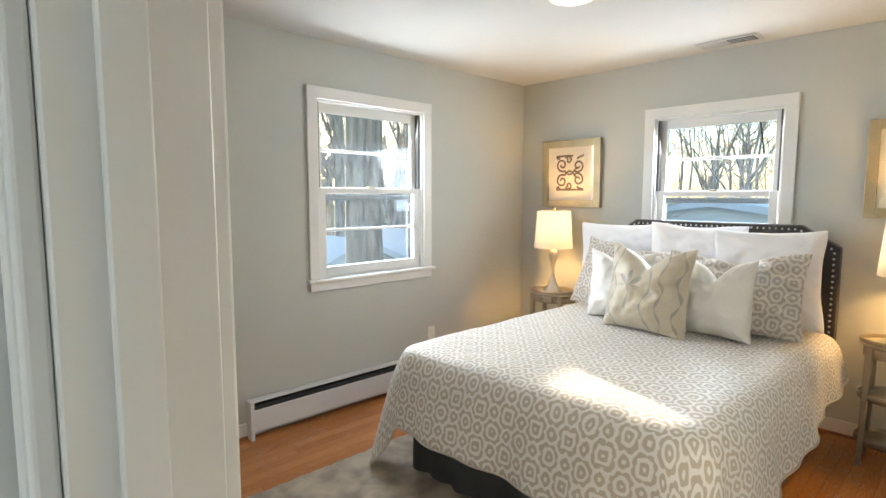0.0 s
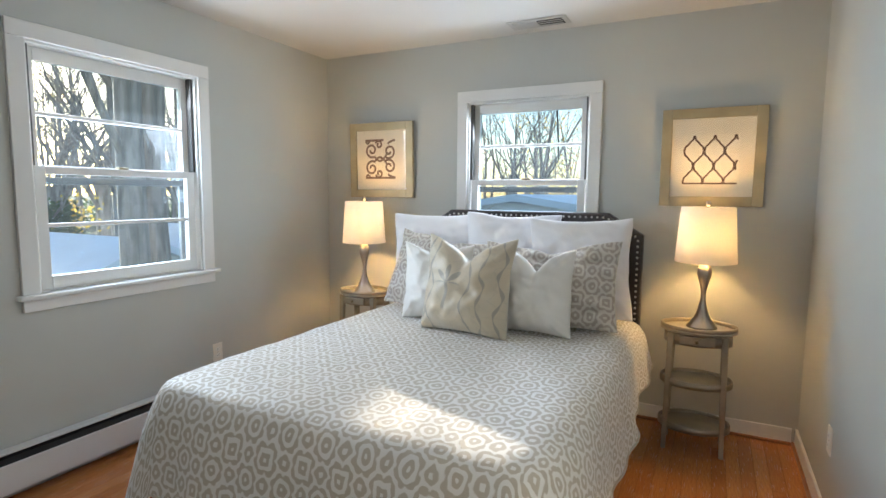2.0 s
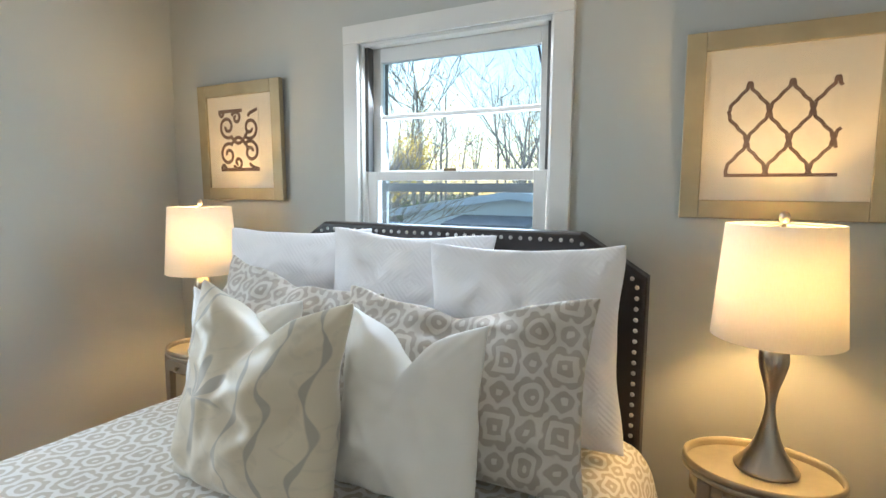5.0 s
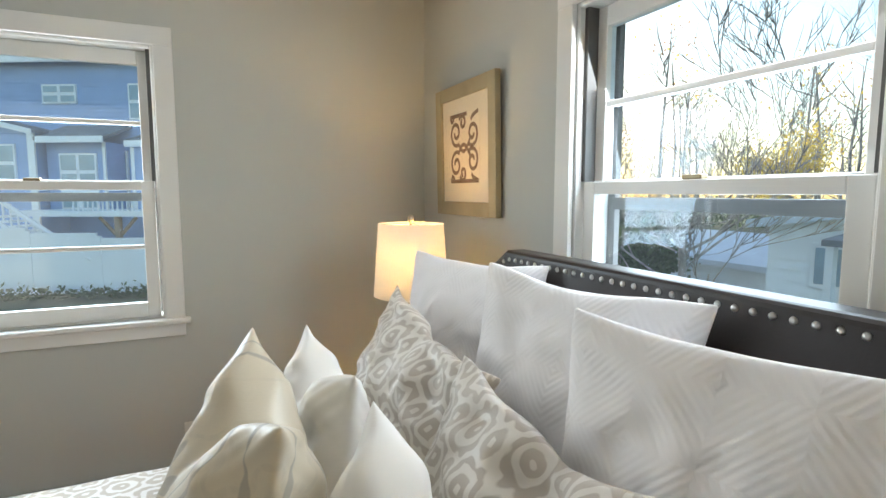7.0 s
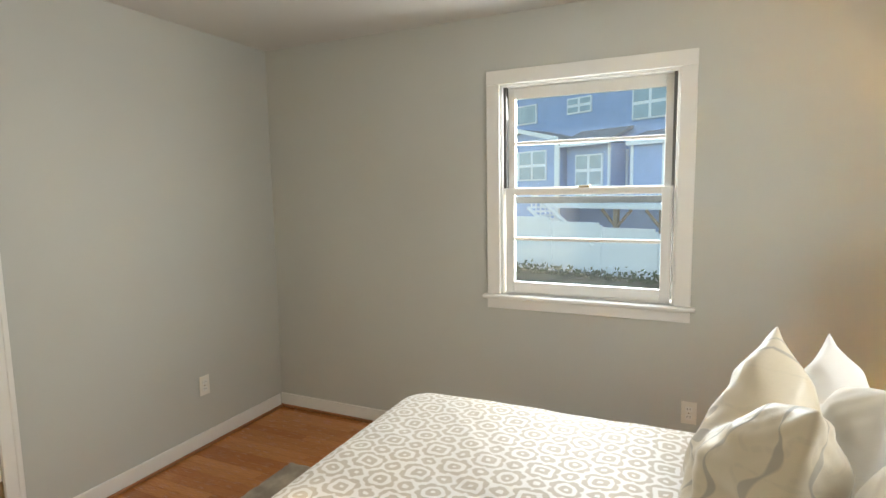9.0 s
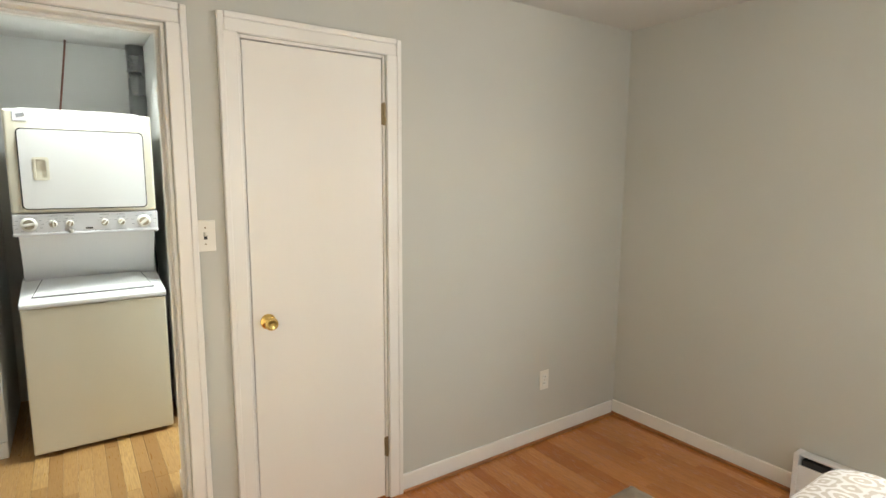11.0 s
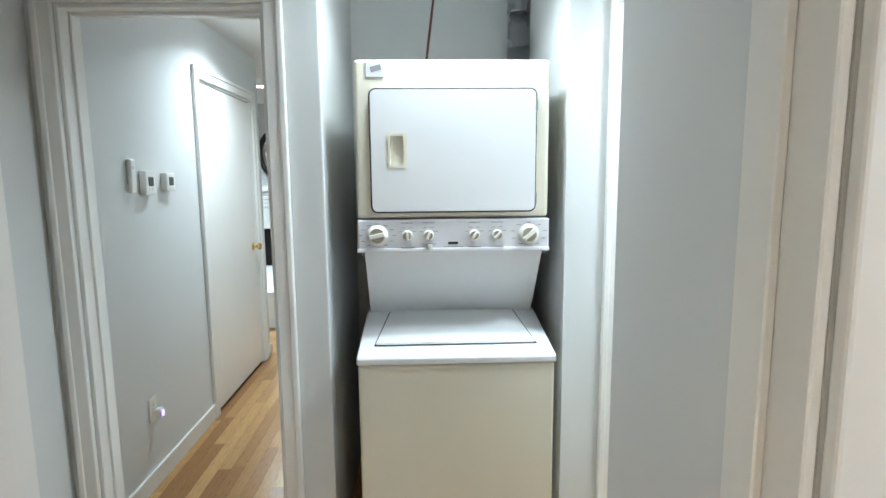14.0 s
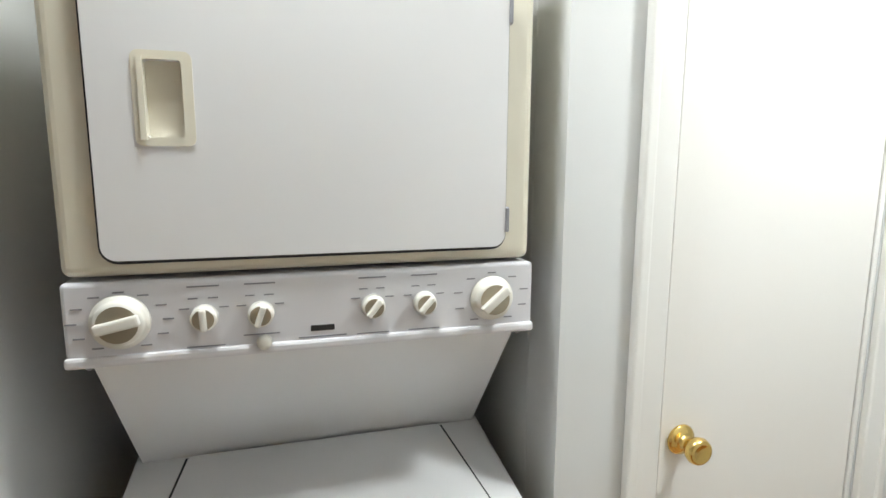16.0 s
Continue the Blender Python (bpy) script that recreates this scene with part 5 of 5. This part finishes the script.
tagged(link_mesh("rug", bm, M_RUG, True), "grey-beige shaggy rug lying under the bed's foot", "rug")

# ---- living room fireplace ----
fp = thing("fireplace", 4.45, -6.6, 0, "white painted masonry fireplace with raised hearth and mantel", "fireplace")
part("surround", local(add_box(add_box(box(3.55, 3.95, -6.6, -6.40, 0, 1.30), 5.05, 5.5, -6.6, -6.40, 0, 1.30), 3.95, 5.05, -6.6, -6.40, 0.83, 1.30), fp), M_WBRICK, fp)
part("firebox", local(box(3.95, 5.05, -6.598, -6.585, 0.1, 0.83), fp), M_SOOT, fp, "sooty black firebox")
part("hearth", local(box(4.24, 5.6, -6.40, -4.75, 0, 0.36, 0.006, 2), fp), M_WBRICK, fp)
part("mantel", local(box(3.5, 5.55, -6.6, -6.33, 1.30, 1.36, 0.006, 2), fp), M_WBRICK, fp)
for k in range(4):
    part("moulding", local(box(3.55, 5.5, -6.40, -6.375, 1.10 + k * 0.05, 1.135 + k * 0.05, 0.004), fp), M_WBRICK, fp)
lg = thing("firewood_log", 4.5, -6.5, 0.12, "charred brown log in the firebox", "firewood")
part("log", turned(lathe([(0.05, -0.3), (0.06, -0.28), (0.062, 0.28), (0.05, 0.3)], 14), pose(0, 0.02, 0.06, 0, 90, 0)), M_DECK, lg)
mr = thing("round_mirror", 4.56, -6.6, 1.765, "round wall mirror with black beaded frame", "mirror")
bm = bmesh.new()
K, R = 64, 0.345
ring = [[bm.verts.new(((R + 0.030 * math.cos(t)) * math.cos(2 * math.pi * i / K), 0.03 + 0.025 * math.sin(t), (R + 0.030 * math.cos(t)) * math.sin(2 * math.pi * i / K))) for t in [2 * math.pi * k / 10 for k in range(10)]] for i in range(K)]
for i in range(K):
    for k in range(10):
        bm.faces.new((ring[i][k], ring[(i + 1) % K][k], ring[(i + 1) % K][(k + 1) % 10], ring[i][(k + 1) % 10]))
bmesh.ops.recalc_face_normals(bm, faces=bm.faces)
part("frame", bm, M_BLACK, mr, "black rounded frame", True)
part("mirror_glass", turned(lathe([(0.33, 0.0), (0.33, 0.012)], 64), pose(0, 0.01, 0, -90, 0, 0)), M_MIRROR, mr)

# ---- outside ----
GZ = -2.4
setting("ground", box(-400, 400, -400, 400, GZ - 1, GZ), M_GROUND, "leaf-strewn winter lawn reaching to the horizon", "ground")
# the house that holds the rooms, below the bedroom
setting("house_wall_outside", box(-0.35, 3.4, -0.1, 3.9, GZ, -0.13), M_WSIDING, "white lower wall of the house", "wall")


def siding(bm, axis, at, n, a, b, z0, z1, step=0.28):
    z = z0
    while z < z1 - 1e-3:
        t = min(z + step, z1)
        if axis == "x":
            vs = [(at + n * 0.035, a, z), (at + n * 0.035, b, z), (at, b, t), (at, a, t)]
        else:
            vs = [(a, at + n * 0.035, z), (b, at + n * 0.035, z), (b, at, t), (a, at, t)]
        bm.faces.new([bm.verts.new(v) for v in vs])
        z = t
    return bm


def gable(x0, x1, y0, y1, z0, rise, over=0.4, along="y"):
    """A thick pitched roof."""
    bm = bmesh.new()
    if along == "y":
        xm = (x0 + x1) / 2
        for sgn, xe in ((-1, x0 - over), (1, x1 + over)):
            ze = z0 - over * rise / ((x1 - x0) / 2)
            a = [(xe, y0 - over, ze), (xm, y0 - over, z0 + rise), (xm, y1 + over, z0 + rise), (xe, y1 + over, ze)]
            lo = [bm.verts.new(p) for p in a]
            up = [bm.verts.new((p[0], p[1], p[2] + 0.16)) for p in a]
            bm.faces.new(lo); bm.faces.new(up)
            for i in range(4):
                j = (i + 1) % 4
                bm.faces.new((lo[i], lo[j], up[j], up[i]))
    else:
        ym = (y0 + y1) / 2
        for ye in (y0 - over, y1 + over):
            ze = z0 - over * rise / ((y1 - y0) / 2)
            a = [(x0 - over, ye, ze), (x0 - over, ym, z0 + rise), (x1 + over, ym, z0 + rise), (x1 + over, ye, ze)]
            lo = [bm.verts.new(p) for p in a]
            up = [bm.verts.new((p[0], p[1], p[2] + 0.16)) for p in a]
            bm.faces.new(lo); bm.faces.new(up)
            for i in range(4):
                j = (i + 1) % 4
                bm.faces.new((lo[i], lo[j], up[j], up[i]))
    bmesh.ops.recalc_face_normals(bm, faces=bm.faces)
    return bm


# house turned to the fence: its x runs along the facade, its y into the house
nh = thing("neighbour_house", -26.3, 0.98, GZ, "two-storey blue-grey sided house with white trim", "house", rz=62.9)


def hbox(u0, u1, d0, d1, z0, z1):
    return box(u0, u1, d0, d1, z0 - GZ, z1 - GZ)


def lap_wall(name, u0, u1, d, depth, z0, z1):
    bm = hbox(u0, u1, d, d + depth, z0, z1)
    siding(bm, "y", d - 0.004, -1, u0, u1, z0 - GZ, z1 - GZ, 0.2)
    return part(name, bm, M_SIDING, nh)


def slope(name, u0, u1, d0, d1, za, zb, thick=0.16):
    """A roof sheet whose near edge d0 lies at height za and far edge d1 at zb."""
    bm = hbox(u0, u1, d0, d1, 0, thick)
    for v in bm.verts:
        v.co.z += za if v.co.y < (d0 + d1) / 2 else zb
    return part(name, bm, M_ROOF, nh)


lap_wall("wall", -11.2, 2.2, 0.0, 9.0, GZ, 7.6)
slope("roof", -11.7, 2.7, -0.5, 4.5, 7.72, 9.4)
slope("roof", -11.7, 2.7, 4.5, 9.5, 9.4, 7.72)
part("fascia", hbox(-11.7, 2.7, -0.62, -0.5, 7.42, 7.78), M_VINYL, nh)
part("corner_board", hbox(-11.3, -11.05, -0.08, 0.0, GZ, 7.6), M_VINYL, nh)
# gabled wing
lap_wall("wing_wall", -9.6, -4.7, -2.0, 1.99, GZ, 4.05)
bm = bmesh.new()
ga = [(-9.9, 4.05), (-4.6, 4.05), (-7.25, 4.62)]
lo = [bm.verts.new((u, -2.0, z - GZ)) for u, z in ga]
hi = [bm.verts.new((u, -0.01, z - GZ)) for u, z in ga]
bm.faces.new(lo)
bm.faces.new(list(reversed(hi)))
for k in range(3):
    bm.faces.new((lo[k], hi[k], hi[(k + 1) % 3], lo[(k + 1) % 3]))
bmesh.ops.recalc_face_normals(bm, faces=bm.faces)
part("wing_gable", bm, M_SIDING, nh)
for ua, ub in ((-10.0, -7.25), (-4.4, -7.25)):
    bm = hbox(min(ua, ub), max(ua, ub), -2.3, -0.01, 0, 0.16)
    for v in bm.verts:
        v.co.z += 4.02 + (0.66 if abs(v.co.x - ub) < 0.01 else 0.0)
    part("wing_roof", bm, M_ROOF, nh)
    bm = hbox(min(ua, ub), max(ua, ub), -2.36, -2.3, -0.06, 0.17)
    for v in bm.verts:
        v.co.z += 4.02 + (0.66 if abs(v.co.x - ub) < 0.01 else 0.0)
    part("rake_board", bm, M_VINYL, nh)
part("corner_board", hbox(-4.82, -4.5, -2.1, -2.0, GZ, 4.05), M_VINYL, nh)
# recessed porch part with a low roof, and the bay
lap_wall("porch_wall", -4.5, -1.7, -1.4, 1.39, 0.6, 3.7)
slope("porch_roof", -4.55, -1.35, -2.1, -0.02, 3.72, 4.45)
part("fascia", hbox(-4.4, -1.35, -2.16, -2.1, 3.62, 3.9), M_VINYL, nh)
part("downpipe", hbox(-1.85, -1.72, -1.5, -1.4, 0.6, 3.7), M_VINYL, nh)
lap_wall("bay_wall", -0.45, 1.35, -1.6, 1.59, 0.6, 3.5)
slope("bay_roof", -0.6, 1.5, -1.8, -0.02, 3.6, 4.1)
part("fascia", hbox(-0.6, 1.5, -1.86, -1.8, 3.45, 3.72), M_VINYL, nh)
for u in (-0.45, 1.2):
    part("corner_board", hbox(u, u + 0.15, -1.66, -1.6, 0.6, 3.45), M_VINYL, nh)


def far_window(u0, u1, z0, z1, cols, rows, d=0.0):
    w = part("window", hbox(u0, u1, d - 0.12, d, z0, z1), M_VINYL, nh, "white framed window")
    for i in range(cols):
        for j in range(rows):
            a, b = u0 + (u1 - u0) * i / cols + 0.08, u0 + (u1 - u0) * (i + 1) / cols - 0.08
            c, e = z0 + (z1 - z0) * j / rows + 0.08, z0 + (z1 - z0) * (j + 1) / rows - 0.08
            part("pane", hbox(a, b, d - 0.135, d - 0.115, c, e), M_DKGLASS, w)


far_window(-9.9, -7.9, 5.4, 6.55, 1, 1)
far_window(-5.58, -3.92, 5.62, 6.5, 2, 2)
far_window(-1.4, 0.6, 4.85, 6.5, 2, 2)
far_window(-8.5, -5.4, 1.9, 3.57, 3, 2, -2.0)
far_window(-3.87, -2.15, 0.7, 3.2, 2, 3, -1.4)
far_window(-2.62, -1.6, 0.7, 3.42, 1, 1, -0.02)
# deck with rail, posts and stair
dkk = thing("backyard_deck", -26.3, 0.98, GZ, "raised wooden deck with white railing and stair", "deck", rz=62.9)
part("platform", hbox(-3.7, 3.0, -4.5, -2.02, 0.5, 0.72), M_VINYL, dkk)
for i in range(20):
    part("baluster", hbox(-1.1 + i * 0.2, -1.05 + i * 0.2, -4.5, -4.45, 0.72, 1.28), M_VINYL, dkk)
part("handrail", hbox(-1.2, 3.0, -4.54, -4.42, 1.28, 1.38), M_VINYL, dkk)
for u in (0.6, 2.8):
    part("post", hbox(u - 0.1, u + 0.1, -4.4, -4.2, GZ, 0.5), M_DECK, dkk)
    for sgn in (-1, 1):
        part("knee_brace", tube([(u + sgn * 0.08, -4.3, -0.25 - GZ), (u + sgn * 0.75, -4.3, 0.46 - GZ)], 0.07, 6), M_DECK, dkk)
for i in range(13):
    part("stair_tread", hbox(-3.4 + i * 0.29, -3.1 + i * 0.29, -5.6, -4.55, 0.50 - 0.19 * i, 0.58 - 0.19 * i), M_VINYL, dkk)
    part("baluster", hbox(-3.3 + i * 0.29, -3.25 + i * 0.29, -5.62, -5.57, 0.54 - 0.19 * i, 1.40 - 0.19 * i), M_VINYL, dkk)
for dz in (0.0, 0.9):
    part("stair_rail", tube([(-3.5, -5.6, 0.52 + dz - GZ), (0.35, -5.6, -2.0 + dz - GZ)], 0.09, 6), M_VINYL, dkk)
# fence on falling ground
fn = thing("vinyl_fence", -21.5, -2.5, GZ, "white vinyl privacy fence across the yard", "fence", rz=74.2)
for i in range(18):
    u = -20 + i * 2.4
    top = 2.36 - 0.083 * u
    part("panel", box(u + 0.07, u + 2.33, -0.03, 0.03, 0.06, top - 0.12), M_VINYL, fn)
    part("rail", box(u + 0.07, u + 2.33, -0.045, 0.045, top - 0.22, top - 0.08), M_VINYL, fn)
    part("post", box(u - 0.07, u + 0.07, -0.07, 0.07, 0, top), M_VINYL, fn)
# white sheds to the north-west and north


def shed(x0, x1, y0, y1, z1, rise, along, label, door=None):
    ob = thing("shed", (x0 + x1) / 2, (y0 + y1) / 2, GZ, label, "shed", "backyard sheds")
    bm = box(x0, x1, y0, y1, GZ, z1)
    siding(bm, "y", y0 - 0.01, -1, x0, x1, GZ, z1, 0.2)
    siding(bm, "x", x1 + 0.01, 1, y0, y1, GZ, z1, 0.2)
    part("wall", local(bm, ob), M_WSIDING, ob)
    part("roof", local(gable(x0, x1, y0, y1, z1, rise, 0.3, along), ob), M_METALROOF, ob)
    # gable fill
    bm = bmesh.new()
    if along == "y":
        for y in (y0, y1):
            bm.faces.new([bm.verts.new(p) for p in ((x0, y, z1), (x1, y, z1), ((x0 + x1) / 2, y, z1 + rise))])
    else:
        for x in (x0, x1):
            bm.faces.new([bm.verts.new(p) for p in ((x, y0, z1), (x, y1, z1), (x, (y0 + y1) / 2, z1 + rise))])
    part("gable", local(bm, ob), M_WSIDING, ob)
    if door:
        a, b, c, d = door
        w = part("window", local(box(a, b, y0 - 0.1, y0 - 0.04, c, d), ob), M_VINYL, ob)
        part("pane", local(box(a + 0.08, b - 0.08, y0 - 0.12, y0 - 0.1, c + 0.08, d - 0.08), ob), M_DKGLASS, w)
    return ob


garage = shed(-4.3, 1.3, 12.6, 19, 0.80, 0.40, "y", "white sided garage with pale metal roof", door=(-3.45, -2.75, -0.25, 0.55))
bm = box(-2.7, -0.9, 11.5, 12.55, 0.60, 0.70)
for v in bm.verts:
    v.co.z += 0.14 if v.co.y > 12 else 0.0
part("porch_roof", local(bm, garage), M_ROOF, garage, "dark shingled porch roof")
for x in (-2.6, -1.0):
    part("porch_post", local(box(x - 0.06, x + 0.06, 11.55, 11.67, GZ, 0.61), garage), M_VINYL, garage)
shed(-10.2, -6.4, 16.0, 19, -0.5, 0.6, "x", "low white shed with pale roof")
shed(-12.5, -8.5, 6.2, 9.6, -0.6, 0.75, "x", "low white shed with pale roof")
shed(-15, -9, 11, 14.5, -0.7, 0.8, "x", "low white shed with pale roof")
wire = thing("overhead_cable", 0.8, 3.9, 2.6, "dark overhead service cable", "cable")
part("cable", tube([(0.9, 0.0, 0.2), (-0.6, 6, -0.6), (-2.4, 12, -0.6)], 0.012, 6), M_SEAM, wire)


# ---- trees ----
def branch(verts_bm, p, d, length, r, depth, rnd, leaf):
    n = 4
    pts, rad = [p], [r]
    for i in range(n):
        d = (d + Vector((rnd.uniform(-1, 1), rnd.uniform(-1, 1), rnd.uniform(-0.5, 0.9))) * 0.16).normalized()
        p = p + d * length / n
        pts.append(p)
        rad.append(r * (1 - 0.55 * (i + 1) / n))
    tube(pts, rad, 6 if depth > 1 else 4 if depth else 3, verts_bm)
    if depth == 0:
        leaf.append(p)
        return
    for k in range(rnd.randint(2, 4)):
        i = rnd.randint(1, n)
        dd = (d + Vector((rnd.uniform(-1, 1), rnd.uniform(-1, 1), rnd.uniform(-0.1, 0.8))) * 0.85).normalized()
        branch(verts_bm, pts[i], dd, length * rnd.uniform(0.55, 0.8), max(0.006, rad[i] * 0.58), depth - 1, rnd, leaf)


def leaves(points, size, count, spread, rnd):
    bm = bmesh.new()
    for p in points:
        for _ in range(count):
            c = p + Vector((rnd.gauss(0, spread), rnd.gauss(0, spread), rnd.gauss(0, spread * 0.8)))
            a = Vector((rnd.gauss(0, 1), rnd.gauss(0, 1), rnd.gauss(0, 1))).normalized() * size * rnd.uniform(0.6, 1.4)
            b = a.orthogonal().normalized() * a.length * 0.6
            bm.faces.new([bm.verts.new(v) for v in (c - a, c + b, c + a, c - b)])
    return bm


def tree(x, y, height, r, seed, leaf_mat=None, label="tall bare grey-barked tree", count=5, size=0.09, depth=4, spread=0.35, fork=0.36, wide=0.5):
    rnd = random.Random(seed)
    ob = thing("tree", x, y, GZ, label, "tree", "backyard trees")
    bm = bmesh.new()
    tips = []
    base = Vector((0, 0, -0.05))
    trunk_pts = [base, base + Vector((rnd.uniform(-.1, .1), rnd.uniform(-.1, .1), height * fork / 2)), base + Vector((rnd.uniform(-.2, .2), rnd.uniform(-.2, .2), height * fork))]
    tube(trunk_pts, [r * 1.25, r, r * 0.86], 10, bm)
    part("trunk", bm, M_BARK, ob)
    bm = bmesh.new()
    for k in range(6):
        a = 2 * math.pi * k / 6 + rnd.uniform(-.5, .5)
        d = Vector((math.cos(a) * wide, math.sin(a) * wide, 1.0)).normalized()
        branch(bm, trunk_pts[2] - Vector((0, 0, k * 0.10 * height * fork)), d, height * 0.27, r * 0.36, depth, rnd, tips)
    part("limbs", bm, M_BARK, ob)
    if leaf_mat:
        part("crown", leaves(tips, size, count, spread, rnd), leaf_mat, ob)
    return ob


tree(-4.75, 5.2, 13, 0.19, 3, depth=3, fork=0.62, label="thick-trunked bare grey-barked tree")
tree(-5.0, 5.78, 12, 0.21, 31, depth=3, fork=0.62, label="thick-trunked bare grey-barked tree")
tree(-15.2, 9.5, 13, 0.26, 32, depth=5, fork=0.30, wide=0.8)
tree(-12.8, 10.2, 13, 0.20, 4, fork=0.55)
tree(-8.0, 13.2, 9, 0.11, 33, depth=5, fork=0.30, wide=1.5, label="spreading bare tree with fine crooked twigs")
tree(-16.0, 9.0, 3.6, 0.10, 35, M_YLEAF, "low shrub with yellow-green autumn leaves", count=14, size=0.06, depth=4, spread=0.3)
tree(-3.4, 20.5, 12, 0.18, 5)
tree(-14.5, 14.0, 12, 0.34, 7)
tree(-3.7, 9.7, 8, 0.07, 8, depth=5, fork=0.40, wide=2.0, label="spreading bare tree with fine crooked twigs")
tree(-14.5, 27.3, 7.5, 0.15, 11, M_YLEAF, "slender tree with bright yellow autumn leaves", count=9, size=0.07, spread=0.3)
tree(1.0, 26.0, 11, 0.24, 12, M_YLEAF, "slender tree with bright yellow autumn leaves", count=6, size=0.05)
tree(-18.0, 20.0, 9, 0.22, 13, M_RLEAF, "tree holding rust-coloured autumn leaves", count=6, size=0.05)
tree(-20.0, 14.0, 13, 0.33, 15)
tree(-1.0, 31.0, 14, 0.30, 16)
tree(-9.0, 33.0, 14, 0.30, 17)
tree(-26.0, 21.0, 13, 0.30, 18)
tree(-8.2, 12.6, 3.2, 0.12, 20, M_GLEAF, "dark green evergreen shrub", count=26, size=0.075, depth=4, spread=0.22)
tree(-12.5, 16.5, 3.6, 0.12, 21, M_GLEAF, "dark green evergreen shrub", count=26, size=0.075, depth=4, spread=0.22)
tree(-14.5, 8.5, 3.4, 0.10, 22, M_GLEAF, "dark green evergreen shrub", count=26, size=0.075, depth=4, spread=0.22)
# far woods
rnd = random.Random(40)
bm = bmesh.new()
tips = []
for i in range(110):
    a = radians(rnd.uniform(75, 200))
    dist = rnd.uniform(45, 85)
    x, y = dist * math.cos(a), dist * math.sin(a)
    if (x < -24 and abs(y) < 18) or 154 < math.degrees(a) < 172:
        continue
    h = rnd.uniform(10, 17)
    tube([(x, y, GZ), (x + rnd.uniform(-.5, .5), y, GZ + h * 0.5), (x + rnd.uniform(-1, 1), y, GZ + h)], [0.22, 0.14, 0.03], 5, bm)
    for k in range(9):
        z = GZ + h * rnd.uniform(0.25, 0.9)
        b = Vector((x, y, z))
        d = Vector((rnd.uniform(-1, 1), rnd.uniform(-1, 1), rnd.uniform(0.3, 1.2))).normalized()
        tube([b, b + d * 1.6, b + d * 3.0 + Vector((0, 0, 0.5))], [0.08, 0.05, 0.015], 3, bm)
        tips.append(b + d * 2.5)
tagged(link_mesh("far_woods", bm, M_BARK), "distant bare winter woods", "woods", kind="stuff")
tagged(link_mesh("far_foliage", leaves([p for i, p in enumerate(tips) if i % 3 == 0], 0.12, 22, 1.1, rnd), M_YLEAF), "distant yellow autumn foliage", "foliage", kind="stuff")
tagged(link_mesh("far_foliage_rust", leaves([p for i, p in enumerate(tips) if i % 3 == 1], 0.12, 22, 1.2, rnd), M_RLEAF), "distant rust-brown autumn foliage", "foliage", kind="stuff")
tagged(link_mesh("far_hedge", leaves([Vector((70 * math.cos(radians(a)), 70 * math.sin(radians(a)), GZ + 1.2 + 1.5 * noise.noise(Vector((a * 0.3, 0, 0))))) for a in range(70, 205)], 0.2, 170, 1.3, rnd), M_GLEAF), "distant dark undergrowth", "undergrowth", kind="stuff")
tagged(link_mesh("fence_weeds", leaves([Vector((-20.6 + 0.283 * (y + 2.5), y, GZ + 0.22)) for y in [-14 + 0.25 * k for k in range(100)]], 0.09, 26, 0.16, rnd), M_GLEAF), "low weeds along the fence", "weeds", kind="stuff")


# ---- floor boards ----
def boards(parent, x0, x1, y0, y1, width, material, seed, picked):
    """Strip flooring along y; picked(x, y) says which boards stand as parts, the rest are joined."""
    rnd = random.Random(seed)
    shapes = {}
    verts, faces = [], []
    count = 0
    n = int(math.ceil((x1 - x0) / width))
    for i in range(n):
        xa, xb = x0 + i * width, min(x0 + (i + 1) * width, x1)
        y = y0 - rnd.uniform(0, 0.7)
        while y < y1:
            L = rnd.choice((0.55, 0.75, 0.95, 1.2))
            a, b = max(y, y0), min(y + L, y1)
            y += L
            if b - a < 0.03:
                continue
            g, h, t = 0.0003, 0.0009, 0.0
            def ring(zz, ins):
                return [(xa + g + ins, a + g + ins, zz), (xb - g - ins, a + g + ins, zz), (xb - g - ins, b - g - ins, zz), (xa + g + ins, b - g - ins, zz)]
            vs = ring(-0.012, 0) + ring(t - h, 0) + ring(t, h)
            fs = [(8, 9, 10, 11)] + [(k + r, (k + 1) % 4 + r, (k + 1) % 4 + r + 4, k + r + 4) for r in (0, 4) for k in range(4)]
            if picked((xa + xb) / 2, (a + b) / 2) and count < 290:
                cx, cy = (xa + xb) / 2, (a + b) / 2
                key = (round(xb - xa, 4), round(b - a, 3))
                if key not in shapes:
                    me = bpy.data.meshes.new("floor_board")
                    me.from_pydata([(p[0] - cx, p[1] - cy, p[2]) for p in vs], [], fs)
                    me.materials.append(material)
                    shapes[key] = me
                ob = new("floor_board", shapes[key])
                ob.parent = parent
                ob.location = (cx, cy, 0)
                count += 1
            else:
                k0 = len(verts)
                verts.extend(vs)
                faces.extend([tuple(q + k0 for q in f) for f in fs])
    if verts:
        me = bpy.data.meshes.new("floor_boards")
        me.from_pydata(verts, [], faces)
        me.materials.append(material)
        ob = new("floor_boards", me)
        ob.parent = parent
        tagged(ob, kind="stuff")


boards(floor_bed, 0.0, EX, -0.06, NY, 0.0635, M_OAK, 5, lambda x, y: not (0.95 < x < 2.3 and y > 1.7))
boards(floor_hall, 0.6, 4.145, -4.0, -0.06, 0.0635, M_OAKHALL, 6, lambda x, y: x > 2.3 and (y > -1.5 or x > 3.3))
